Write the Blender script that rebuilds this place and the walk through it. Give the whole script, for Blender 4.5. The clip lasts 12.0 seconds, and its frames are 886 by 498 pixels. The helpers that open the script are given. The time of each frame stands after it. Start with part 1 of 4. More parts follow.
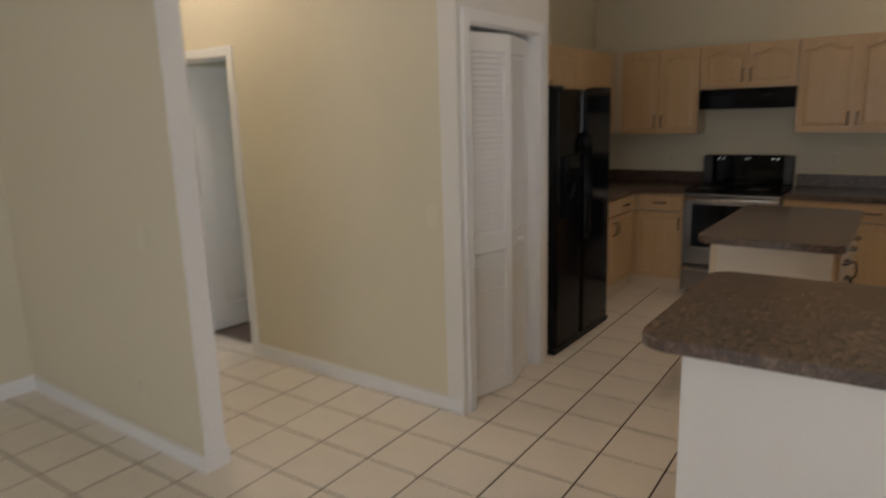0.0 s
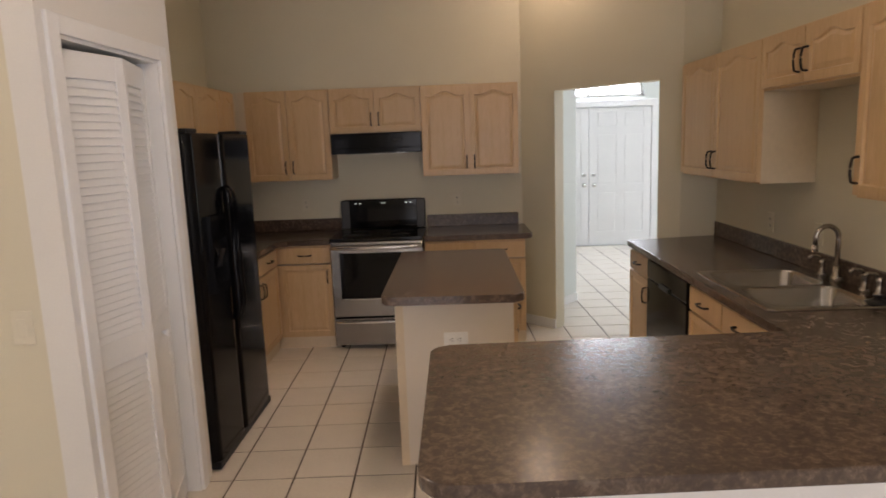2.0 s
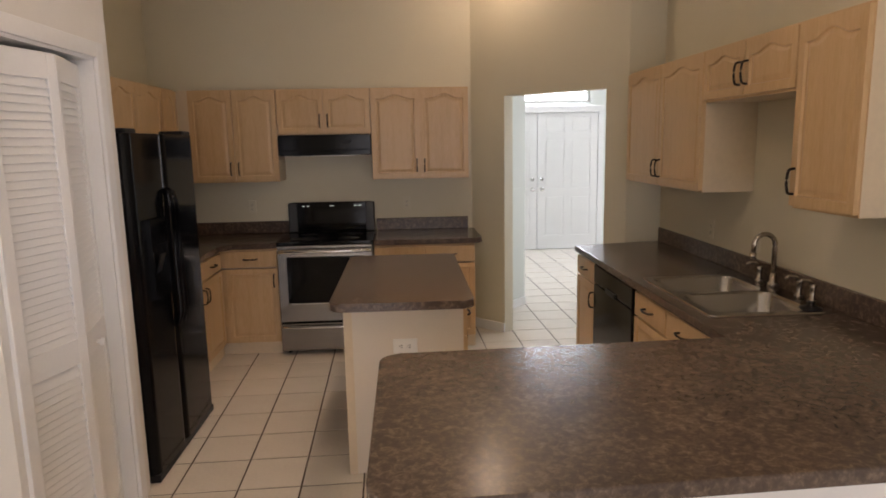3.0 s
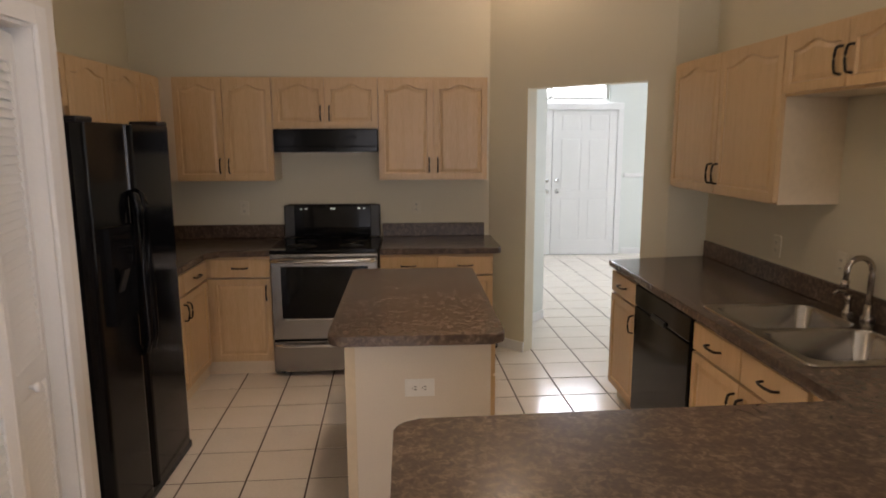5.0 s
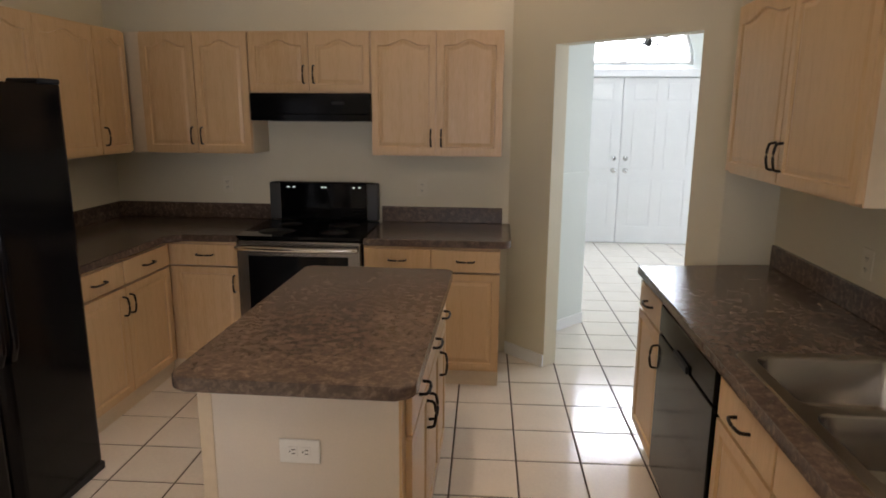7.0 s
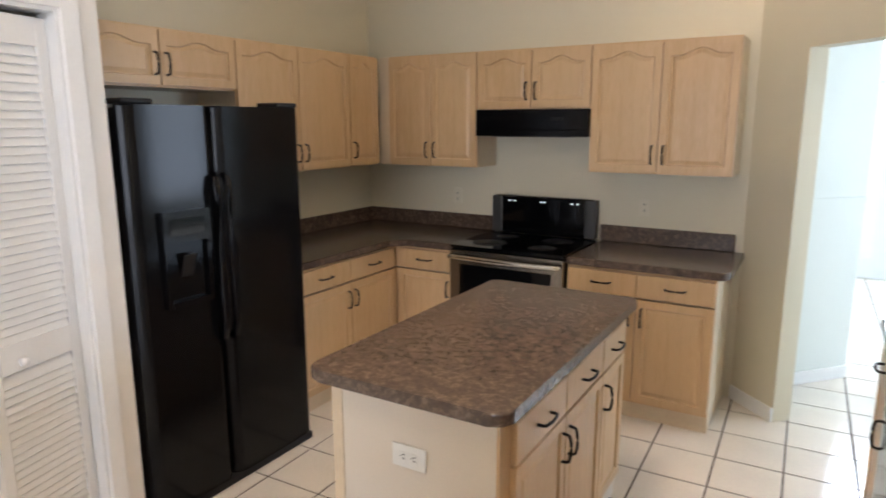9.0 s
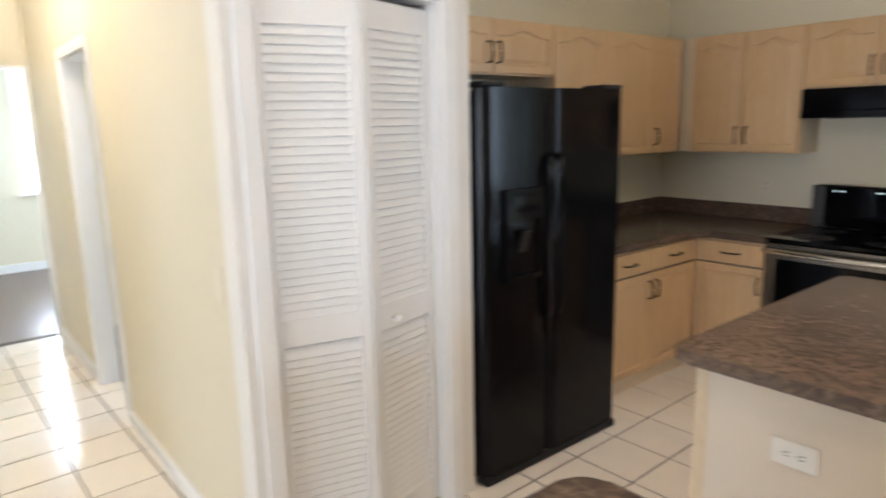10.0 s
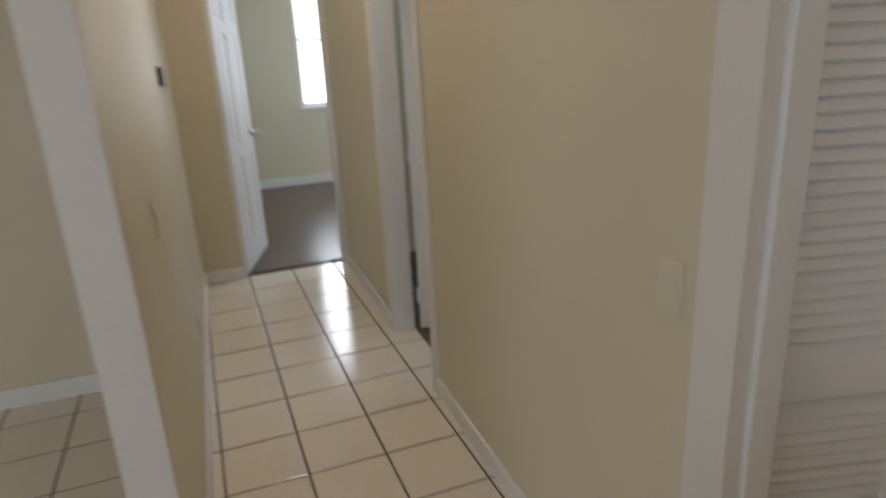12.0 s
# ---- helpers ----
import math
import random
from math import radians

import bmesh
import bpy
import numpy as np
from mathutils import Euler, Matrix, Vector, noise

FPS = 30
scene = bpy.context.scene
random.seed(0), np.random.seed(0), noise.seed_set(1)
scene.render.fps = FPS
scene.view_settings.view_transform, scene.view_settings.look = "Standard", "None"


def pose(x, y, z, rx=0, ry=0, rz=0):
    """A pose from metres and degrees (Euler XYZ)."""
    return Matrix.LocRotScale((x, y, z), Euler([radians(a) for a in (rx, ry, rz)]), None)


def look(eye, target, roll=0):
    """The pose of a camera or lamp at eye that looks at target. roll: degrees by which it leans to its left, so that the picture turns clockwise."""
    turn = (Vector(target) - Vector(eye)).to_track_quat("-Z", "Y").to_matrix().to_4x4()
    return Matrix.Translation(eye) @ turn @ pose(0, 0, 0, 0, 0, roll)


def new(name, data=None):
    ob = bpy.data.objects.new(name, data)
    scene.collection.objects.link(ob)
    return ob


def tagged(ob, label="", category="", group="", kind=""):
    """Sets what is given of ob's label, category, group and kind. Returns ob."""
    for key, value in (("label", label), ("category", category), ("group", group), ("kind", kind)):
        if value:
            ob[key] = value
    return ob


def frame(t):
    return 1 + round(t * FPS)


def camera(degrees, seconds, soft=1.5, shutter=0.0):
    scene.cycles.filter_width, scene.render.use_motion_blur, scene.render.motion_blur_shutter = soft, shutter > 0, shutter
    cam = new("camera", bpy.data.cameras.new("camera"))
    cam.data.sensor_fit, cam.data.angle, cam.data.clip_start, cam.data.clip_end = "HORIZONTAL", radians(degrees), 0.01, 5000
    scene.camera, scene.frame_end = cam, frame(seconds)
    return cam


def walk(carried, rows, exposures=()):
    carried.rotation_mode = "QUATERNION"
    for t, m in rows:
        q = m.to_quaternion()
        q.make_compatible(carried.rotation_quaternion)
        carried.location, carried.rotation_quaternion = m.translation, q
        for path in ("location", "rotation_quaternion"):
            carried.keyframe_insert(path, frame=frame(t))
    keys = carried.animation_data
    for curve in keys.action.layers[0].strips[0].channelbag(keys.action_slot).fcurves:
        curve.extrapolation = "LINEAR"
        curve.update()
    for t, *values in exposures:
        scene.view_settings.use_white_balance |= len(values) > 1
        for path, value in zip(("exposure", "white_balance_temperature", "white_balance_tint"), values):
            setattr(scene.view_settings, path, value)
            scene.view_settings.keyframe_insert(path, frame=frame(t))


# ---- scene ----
cam = camera(68.9, 12.0, soft=1.7, shutter=0.5)
PATH = [
    (0, (0.242, 0.075, 1.616), (-0.912, 1.657, 1.209), -1.7),
    (0.5, (0.093, 0.231, 1.648), (-0.84, 1.978, 1.372), -2.7),
    (1, (-0.04, 0.414, 1.654), (-0.694, 2.268, 1.289), -1.4),
    (1.5, (-0.23, 0.591, 1.67), (-0.472, 2.547, 1.325), -2.7),
    (2, (-0.31, 0.68, 1.663), (-0.355, 2.652, 1.337), -2.1),
    (2.5, (-0.311, 0.695, 1.672), (-0.269, 2.667, 1.34), -1.4),
    (4.5, (-0.341, 1.039, 1.69), (-0.119, 3.005, 1.396), -1.1),
    (5, (-0.376, 1.306, 1.681), (-0.266, 3.275, 1.347), -0.2),
    (5.5, (-0.368, 1.555, 1.666), (-0.182, 3.495, 1.218), -2.3),
    (6, (-0.149, 1.721, 1.664), (-0.141, 3.676, 1.244), -0.7),
    (6.5, (0.081, 1.909, 1.657), (-0.013, 3.861, 1.233), -0.9),
    (7, (0.237, 2.141, 1.655), (0.061, 4.089, 1.239), 0.4),
    (9, (0.686, 2.322, 1.682), (-0.319, 4.007, 1.297), -0.1),
    (9.5, (0.509, 2.192, 1.664), (-0.712, 3.727, 1.273), -1.3),
    (10, (0.347, 2.031, 1.61), (-1.179, 3.266, 1.229), -1.3),
    (10.5, (0.1, 1.915, 1.608), (-1.586, 2.887, 1.146), 1.5),
    (11, (-0.237, 1.909, 1.608), (-2.108, 2.511, 1.24), -2.8),
    (11.5, (-0.588, 1.884, 1.597), (-2.495, 2.318, 1.181), -1.3),
    (12, (-0.808, 1.968, 1.585), (-2.609, 2.582, 0.966), -3.0),
]
EXPOSURES = [
    (0.0, -0.68, 6500, 17), (1.0, -0.28, 6400, 19), (2.5, 0.0, 6850, 25), (4.5, -0.05, 6850, 24), (5.5, -0.05, 6800, 24), (7.0, 0.1, 6450, 21),
    (9.0, 0.95, 5900, 17), (10.0, 0.9, 5800, 14), (10.5, 0.58, 5700, 14), (11.0, -0.1, 5850, 14), (11.5, -0.62, 6050, 15), (12.0, -0.86, 6250, 16),
]
walk(cam, [(t, look(eye, target, roll)) for t, eye, target, roll in PATH], EXPOSURES)

# ---- light ----
world = bpy.data.worlds.new("sky")
scene.world = world
world.use_nodes = True
sky = world.node_tree.nodes.new("ShaderNodeTexSky")
sky.sky_type = "NISHITA"
sky.sun_disc = False
sky.sun_elevation = radians(50)
sky.sun_rotation = radians(120)
world.node_tree.nodes["Background"].inputs["Strength"].default_value = 0.12
world.node_tree.links.new(sky.outputs["Color"], world.node_tree.nodes["Background"].inputs["Color"])


def sun_light():
    data = bpy.data.lights.new("sun", "SUN")
    data.energy, data.angle, data.color = 3.0, radians(0.5), (1.0, 0.95, 0.86)
    ob = new("sun", data)
    ob.matrix_world = look((0, 0, 20), (-8.0, 6.0, 0))


def area_light(name, where, target, w, h, power, colour):
    data = bpy.data.lights.new(name, "AREA")
    data.shape, data.size, data.size_y = "RECTANGLE", w, h
    data.energy, data.color = power, colour
    ob = new(name, data)
    ob.matrix_world = look(where, target)
    return ob


sun_light()
DAY = (0.76, 0.90, 1.0)
area_light("slider_daylight", (0.6, -4.95, 1.15), (0.6, 0, 1.15), 4.4, 2.1, 100, (0.90, 0.955, 1.0))
area_light("patio_door_daylight", (5.38, -0.9, 1.05), (0, -0.9, 1.05), 2.5, 2.0, 88, (0.90, 0.955, 1.0))
area_light("entry_daylight", (1.75, 10.5, 2.55), (1.75, 8, 1.6), 1.5, 0.65, 42, DAY)
# Added fill from an unseen side of the foyer, to brighten it.
area_light("foyer_side_fill", (5.35, 8.5, 1.5), (0, 8.5, 1.4), 2.4, 2.0, 74, DAY)
area_light("bedroom_daylight", (-8.5, 3.17, 1.65), (-5, 3.0, 1.2), 0.36, 1.4, 20, DAY)
area_light("bedroom_side_daylight", (-7.2, 4.62, 1.6), (-7.0, 2.0, 1.0), 1.4, 1.3, 55, DAY)

area_light("side_room_daylight", (-3.6, 4.62, 1.6), (-4.1, 2.6, 1.0), 1.2, 1.2, 15, DAY)

# ---- materials ----


def nodes_of(name):
    m = bpy.data.materials.new(name)
    m.use_nodes = True
    nt = m.node_tree
    return m, nt, nt.nodes["Principled BSDF"]


def surface(name, colour, rough=0.5, metal=0.0, vary=0.06, scale=3.0, grain=60.0, bump=0.02, stretch=(1, 1, 1), ior=1.5, second=None, per_object=0.0):
    """Paint, wood, plastic or metal: two scales of noise in colour, gloss and relief."""
    m, nt, p = nodes_of(name)
    N, L = nt.nodes, nt.links
    tc = N.new("ShaderNodeTexCoord")
    mp = N.new("ShaderNodeMapping")
    mp.inputs["Scale"].default_value = stretch
    L.new(tc.outputs["Object"], mp.inputs["Vector"])
    big = N.new("ShaderNodeTexNoise")
    big.inputs["Scale"].default_value, big.inputs["Detail"].default_value = scale, 4
    fine = N.new("ShaderNodeTexNoise")
    fine.inputs["Scale"].default_value, fine.inputs["Detail"].default_value = grain, 3
    L.new(mp.outputs["Vector"], big.inputs["Vector"])
    L.new(mp.outputs["Vector"], fine.inputs["Vector"])
    add = N.new("ShaderNodeMath")
    add.operation = "ADD"
    L.new(big.outputs["Fac"], add.inputs[0])
    L.new(fine.outputs["Fac"], add.inputs[1])
    last = add
    if per_object:
        info = N.new("ShaderNodeObjectInfo")
        mul = N.new("ShaderNodeMath")
        mul.operation = "MULTIPLY_ADD"
        mul.inputs[1].default_value = per_object
        L.new(info.outputs["Random"], mul.inputs[0])
        L.new(add.outputs[0], mul.inputs[2])
        last = mul
    ramp = N.new("ShaderNodeValToRGB")
    ramp.color_ramp.elements[0].position, ramp.color_ramp.elements[1].position = 0.7 / 2, 1.3 / 2
    half = N.new("ShaderNodeMath")
    half.operation = "MULTIPLY"
    half.inputs[1].default_value = 0.5
    L.new(last.outputs[0], half.inputs[0])
    L.new(half.outputs[0], ramp.inputs["Fac"])
    low = second or tuple(c * (1 - vary) for c in colour)
    high = colour if second else tuple(min(1, c * (1 + vary)) for c in colour)
    ramp.color_ramp.elements[0].color = (*low, 1)
    ramp.color_ramp.elements[1].color = (*high, 1)
    L.new(ramp.outputs["Color"], p.inputs["Base Color"])
    rr = N.new("ShaderNodeMapRange")
    rr.inputs["To Min"].default_value, rr.inputs["To Max"].default_value = max(0.02, rough * 0.85), min(1, rough * 1.15)
    L.new(big.outputs["Fac"], rr.inputs["Value"])
    L.new(rr.outputs["Result"], p.inputs["Roughness"])
    p.inputs["Metallic"].default_value, p.inputs["IOR"].default_value = metal, ior
    if bump:
        b = N.new("ShaderNodeBump")
        b.inputs["Strength"].default_value, b.inputs["Distance"].default_value = bump * 10, 0.001
        L.new(fine.outputs["Fac"], b.inputs["Height"])
        L.new(b.outputs["Normal"], p.inputs["Normal"])
    return m


def laminate(name):
    """Brown mottled stone-look laminate: blotches in three browns, with fine flecks."""
    m, nt, p = nodes_of(name)
    N, L = nt.nodes, nt.links
    tc = N.new("ShaderNodeTexCoord")
    a = N.new("ShaderNodeTexNoise")
    a.inputs["Scale"].default_value, a.inputs["Detail"].default_value, a.inputs["Distortion"].default_value = 40, 6, 0.6
    a.inputs["Roughness"].default_value = 0.62
    b = N.new("ShaderNodeTexNoise")
    b.inputs["Scale"].default_value, b.inputs["Detail"].default_value = 130, 3
    c = N.new("ShaderNodeTexNoise")
    c.inputs["Scale"].default_value, c.inputs["Detail"].default_value = 7, 3
    for n in (a, b, c):
        L.new(tc.outputs["Object"], n.inputs["Vector"])
    r = N.new("ShaderNodeValToRGB")
    e = r.color_ramp.elements
    e[0].position, e[0].color = 0.34, (0.072, 0.050, 0.039, 1)
    e[1].position, e[1].color = 0.68, (0.185, 0.136, 0.102, 1)
    mid = e.new(0.47)
    mid.color = (0.092, 0.063, 0.048, 1)
    mid2 = e.new(0.57)
    mid2.color = (0.130, 0.091, 0.068, 1)
    mix = N.new("ShaderNodeMath")
    mix.operation = "MULTIPLY_ADD"
    mix.inputs[1].default_value = 0.22
    L.new(b.outputs["Fac"], mix.inputs[0])
    off = N.new("ShaderNodeMath")
    off.operation = "MULTIPLY_ADD"
    off.inputs[1].default_value = 0.25
    off.inputs[2].default_value = -0.235
    L.new(c.outputs["Fac"], off.inputs[0])
    s = N.new("ShaderNodeMath")
    s.operation = "ADD"
    L.new(a.outputs["Fac"], s.inputs[0])
    L.new(off.outputs[0], s.inputs[1])
    L.new(s.outputs[0], mix.inputs[2])
    L.new(mix.outputs[0], r.inputs["Fac"])
    L.new(r.outputs["Color"], p.inputs["Base Color"])
    p.inputs["Roughness"].default_value = 0.21
    return m


def glowing(name, colour, strength):
    m, nt, p = nodes_of(name)
    p.inputs["Base Color"].default_value = (*colour, 1)
    p.inputs["Emission Color"].default_value = (*colour, 1)
    p.inputs["Emission Strength"].default_value = strength
    return m


def pane_glass(name):
    m, nt, p = nodes_of(name)
    p.inputs["Base Color"].default_value = (1, 1, 1, 1)
    p.inputs["Transmission Weight"].default_value = 1
    p.inputs["Roughness"].default_value = 0.0
    return m


PAINT = surface("beige_wall_paint", (0.67, 0.615, 0.472), 0.55, vary=0.03, scale=1.2, grain=220, bump=0.03)
PALE = surface("pale_entry_paint", (0.70, 0.735, 0.70), 0.55, vary=0.03, scale=1.2, grain=220, bump=0.02)
CEIL = surface("ceiling_paint", (0.78, 0.75, 0.68), 0.8, vary=0.03, scale=2, grain=150, bump=0.06)
WHITE = surface("white_trim_paint", (0.80, 0.80, 0.79), 0.45, vary=0.025, scale=4, grain=90, bump=0.01)
KNEE = surface("white_panel_paint", (0.74, 0.72, 0.68), 0.5, vary=0.03, scale=2, grain=160, bump=0.02)
ISLE = surface("cream_island_panel", (0.73, 0.655, 0.565), 0.5, vary=0.03, scale=2, grain=140, bump=0.015)
MAPLE = surface("pale_maple", (0.655, 0.45, 0.248), 0.36, scale=5, grain=22, bump=0.012, stretch=(6, 6, 0.7), second=(0.56, 0.36, 0.177), per_object=0.35)
MAPLE_SIDE = surface("pale_cabinet_side", (0.70, 0.58, 0.42), 0.42, vary=0.04, scale=3, grain=40, bump=0.01)
COUNTER = laminate("brown_laminate")
TILE = surface("cream_floor_tile", (0.78, 0.715, 0.625), 0.15, vary=0.05, scale=4, grain=55, bump=0.012, per_object=0.3)
GROUT = surface("brown_grout", (0.072, 0.046, 0.032), 0.85, vary=0.25, scale=2, grain=120, bump=0.06)
WOODFLOOR = surface("dark_laminate_floor", (0.115, 0.075, 0.058), 0.3, scale=2, grain=14, bump=0.004, stretch=(0.5, 6, 6), second=(0.092, 0.058, 0.044))
BLACK = surface("black_gloss_enamel", (0.004, 0.004, 0.0045), 0.13, vary=0.2, scale=3, grain=350, bump=0.003, ior=1.27)
BLACK_GLASS = surface("black_glass", (0.004, 0.004, 0.0045), 0.06, vary=0.1, scale=3, grain=50, bump=0, ior=1.3)
BLACK_PLASTIC = surface("black_plastic", (0.008, 0.008, 0.0085), 0.42, ior=1.35, vary=0.15, scale=8, grain=200, bump=0.02)
STEEL = surface("brushed_steel", (0.29, 0.27, 0.245), 0.24, 1.0, vary=0.08, scale=3, grain=30, bump=0.01, stretch=(0.5, 12, 12))
CHROME = surface("satin_chrome", (0.66, 0.65, 0.63), 0.16, 1.0, vary=0.04, scale=6, grain=60, bump=0)
NICKEL = surface("satin_nickel", (0.38, 0.335, 0.285), 0.27, 1.0, vary=0.05, scale=6, grain=60, bump=0)
SINK_STEEL = surface("polished_sink_steel", (0.41, 0.385, 0.355), 0.2, 1.0, vary=0.05, scale=3, grain=30, bump=0.004, stretch=(0.5, 12, 12))
GREY = surface("dark_grey_plastic", (0.045, 0.044, 0.042), 0.4, vary=0.1, scale=8, grain=100, bump=0.01)
BRONZE = surface("dark_bronze", (0.026, 0.019, 0.015), 0.38, 0.7, vary=0.2, scale=20, grain=150, bump=0.01)
ALMOND = surface("almond_plastic", (0.69, 0.635, 0.50), 0.45, vary=0.02, scale=10, grain=90, bump=0)
PLATE = surface("white_plastic", (0.82, 0.81, 0.78), 0.35, vary=0.02, scale=10, grain=90, bump=0)
SLOT = surface("dark_slot", (0.05, 0.045, 0.04), 0.6, vary=0.1, scale=20, grain=90, bump=0)
GLASS = pane_glass("clear_glass")
LAMP_GLASS = glowing("warm_lamp_glass", (1.0, 0.80, 0.55), 14.0)
DISPLAY = glowing("oven_display", (0.75, 0.9, 0.8), 0.8)
PATIO = surface("pale_outside_ground", (0.42, 0.42, 0.38), 0.9, vary=0.2, scale=0.5, grain=8, bump=0.05)

# ---- mesh helpers ----


def link(name, bm, mat, parent=None, label=""):
    me = bpy.data.meshes.new(name)
    bmesh.ops.recalc_face_normals(bm, faces=bm.faces)
    bm.to_mesh(me)
    bm.free()
    me.materials.append(mat)
    ob = new(name, me)
    if parent:
        ob.parent = parent
    if label:
        ob["label"] = label
    return ob


def part(name, bm, material, parent, label=""):
    return link(name, bm, material, parent, label)


def thing(name, m, label, category, group="", kind=""):
    ob = new(name)
    ob.empty_display_size = 0.1
    ob.matrix_world = m
    return tagged(ob, label, category, group, kind)


def add_box(bm, x0, x1, y0, y1, z0, z1):
    v = [bm.verts.new((x, y, z)) for z in (z0, z1) for x, y in ((x0, y0), (x1, y0), (x1, y1), (x0, y1))]
    for q in ((3, 2, 1, 0), (4, 5, 6, 7), (0, 1, 5, 4), (1, 2, 6, 5), (2, 3, 7, 6), (3, 0, 4, 7)):
        bm.faces.new([v[i] for i in q])
    return v


def soften(bm, r, seg=2):
    if r:
        bmesh.ops.bevel(bm, geom=list(bm.edges), offset=r, segments=seg, affect="EDGES", profile=0.5, clamp_overlap=True)
    return bm


def box(x0, x1, y0, y1, z0, z1, r=0.0, seg=2):
    bm = bmesh.new()
    add_box(bm, min(x0, x1), max(x0, x1), min(y0, y1), max(y0, y1), min(z0, z1), max(z0, z1))
    return soften(bm, r, seg)


def boxes(*specs):
    bm = bmesh.new()
    for s in specs:
        add_box(bm, *s)
    return bm


def prism(points, z0, z1, r=0.0):
    """An upright prism over a floor outline."""
    bm = bmesh.new()
    lo = [bm.verts.new((x, y, z0)) for x, y in points]
    hi = [bm.verts.new((x, y, z1)) for x, y in points]
    n = len(points)
    bm.faces.new(lo[::-1])
    bm.faces.new(hi)
    for i in range(n):
        bm.faces.new((lo[i], lo[(i + 1) % n], hi[(i + 1) % n], hi[i]))
    if r:
        edges = [e for e in bm.edges if abs(e.verts[0].co.z - e.verts[1].co.z) < 1e-6]
        bmesh.ops.bevel(bm, geom=edges, offset=r, segments=3, affect="EDGES", profile=0.5, clamp_overlap=True)
    return bm


def rounded(x0, x1, y0, y1, radii, n=7):
    """A rectangle's outline, corners at (x0,y0),(x1,y0),(x1,y1),(x0,y1) rounded by radii."""
    out = []
    for (cx, cy, sx, sy, a0), r in zip(((x0, y0, 1, 1, 180), (x1, y0, -1, 1, 270), (x1, y1, -1, -1, 0), (x0, y1, 1, -1, 90)), radii):
        if r <= 0:
            out.append((cx, cy))
            continue
        for i in range(n + 1):
            a = radians(a0 + 90 * i / n)
            out.append((cx + sx * r + r * math.cos(a), cy + sy * r + r * math.sin(a)))
    return out


def tube(points, r, seg=8, closed_ends=True):
    """A round bar along points."""
    bm = bmesh.new()
    pts = [Vector(p) for p in points]
    rings = []
    for i, p in enumerate(pts):
        d = (pts[min(i + 1, len(pts) - 1)] - pts[max(i - 1, 0)]).normalized()
        u = d.cross(Vector((0, 0, 1)))
        u = u.normalized() if u.length > 0.05 else d.cross(Vector((0, 1, 0))).normalized()
        w = d.cross(u)
        rings.append([bm.verts.new(p + r * (math.cos(2 * math.pi * k / seg) * u + math.sin(2 * math.pi * k / seg) * w)) for k in range(seg)])
    for a, b in zip(rings, rings[1:]):
        for k in range(seg):
            bm.faces.new((a[k], a[(k + 1) % seg], b[(k + 1) % seg], b[k]))
    if closed_ends:
        bm.faces.new(rings[0])
        bm.faces.new(rings[-1][::-1])
    for f in bm.faces:
        f.smooth = True
    return bm


def turned(profile, seg=20):
    """A body turned about z from (radius, height) pairs."""
    bm = bmesh.new()
    rings = [[bm.verts.new((r * math.cos(2 * math.pi * k / seg), r * math.sin(2 * math.pi * k / seg), z)) for k in range(seg)] for r, z in profile]
    for a, b in zip(rings, rings[1:]):
        for k in range(seg):
            bm.faces.new((a[k], a[(k + 1) % seg], b[(k + 1) % seg], b[k]))
    bm.faces.new(rings[0][::-1])
    bm.faces.new(rings[-1])
    for f in bm.faces:
        f.smooth = True
    return bm


def moved(bm, m):
    bmesh.ops.transform(bm, matrix=m, verts=bm.verts)
    return bm


def joined(*bms):
    out = bmesh.new()
    for b in bms:
        me = bpy.data.meshes.new("tmp")
        b.to_mesh(me)
        b.free()
        out.from_mesh(me)
        bpy.data.meshes.remove(me)
    return out


# ---- structure ----
TOP = 3.25
BACK, RIGHT, LEFT = 6.475, 1.595, -2.46
HALL_R, HALL_L = 2.787, 1.752
NIB_X, NIB_Y = -2.31, 1.638
HALL_END = -5.475


def structure(name, bm, mat, label, category="wall"):
    return tagged(link(name, bm, mat), label, category, "", "structure")


floor = structure("floor", box(-5.60, 5.4, -5.1, 10.75, -0.12, -0.004), GROUT, "cream square ceramic floor tiles with brown grout", "floor")
structure("floor_bedroom", boxes((-8.72, -5.60, 0.4, 4.75, -0.12, -0.006), (-5.60, -2.6, HALL_R + 0.11, 4.75, -0.1, 0.001)), WOODFLOOR, "dark brown glossy laminate floor of the side rooms", "floor")
structure("ceiling", box(-8.8, 5.5, -5.2, 10.85, TOP, TOP + 0.1), CEIL, "plain off-white painted ceiling", "ceiling")
structure("ground", box(-60, 60, -60, 60, -0.35, -0.2), PATIO, "pale ground outside the house", "ground")

DAYGLOW = glowing("bright_daylight", (0.93, 0.97, 1.0), 7.0)
structure("backdrop", box(-10.6, -10.5, -1, 8, -0.2, 5), DAYGLOW, "bright hazy daylight beyond the bedroom window", "backdrop")
structure("backdrop", box(-2, 6, 13.0, 13.1, -0.2, 7), DAYGLOW, "bright hazy daylight beyond the entry", "backdrop")
# kitchen back wall with the slanted doorway wall beside it
S = math.sqrt(0.5)
structure("wall_back", box(LEFT - 0.12, 0.31, BACK, BACK + 0.12, 0, TOP), PAINT, "beige painted kitchen wall behind the stove")
A, B, C, D = (0.27, 6.49), (0.54, 6.22), (1.204, 5.556), (1.33, 5.43)
T45 = 0.12 * S


def slanted(p, q, z0, z1):
    return prism([p, q, (q[0] + T45, q[1] + T45), (p[0] + T45, p[1] + T45)], z0, z1)


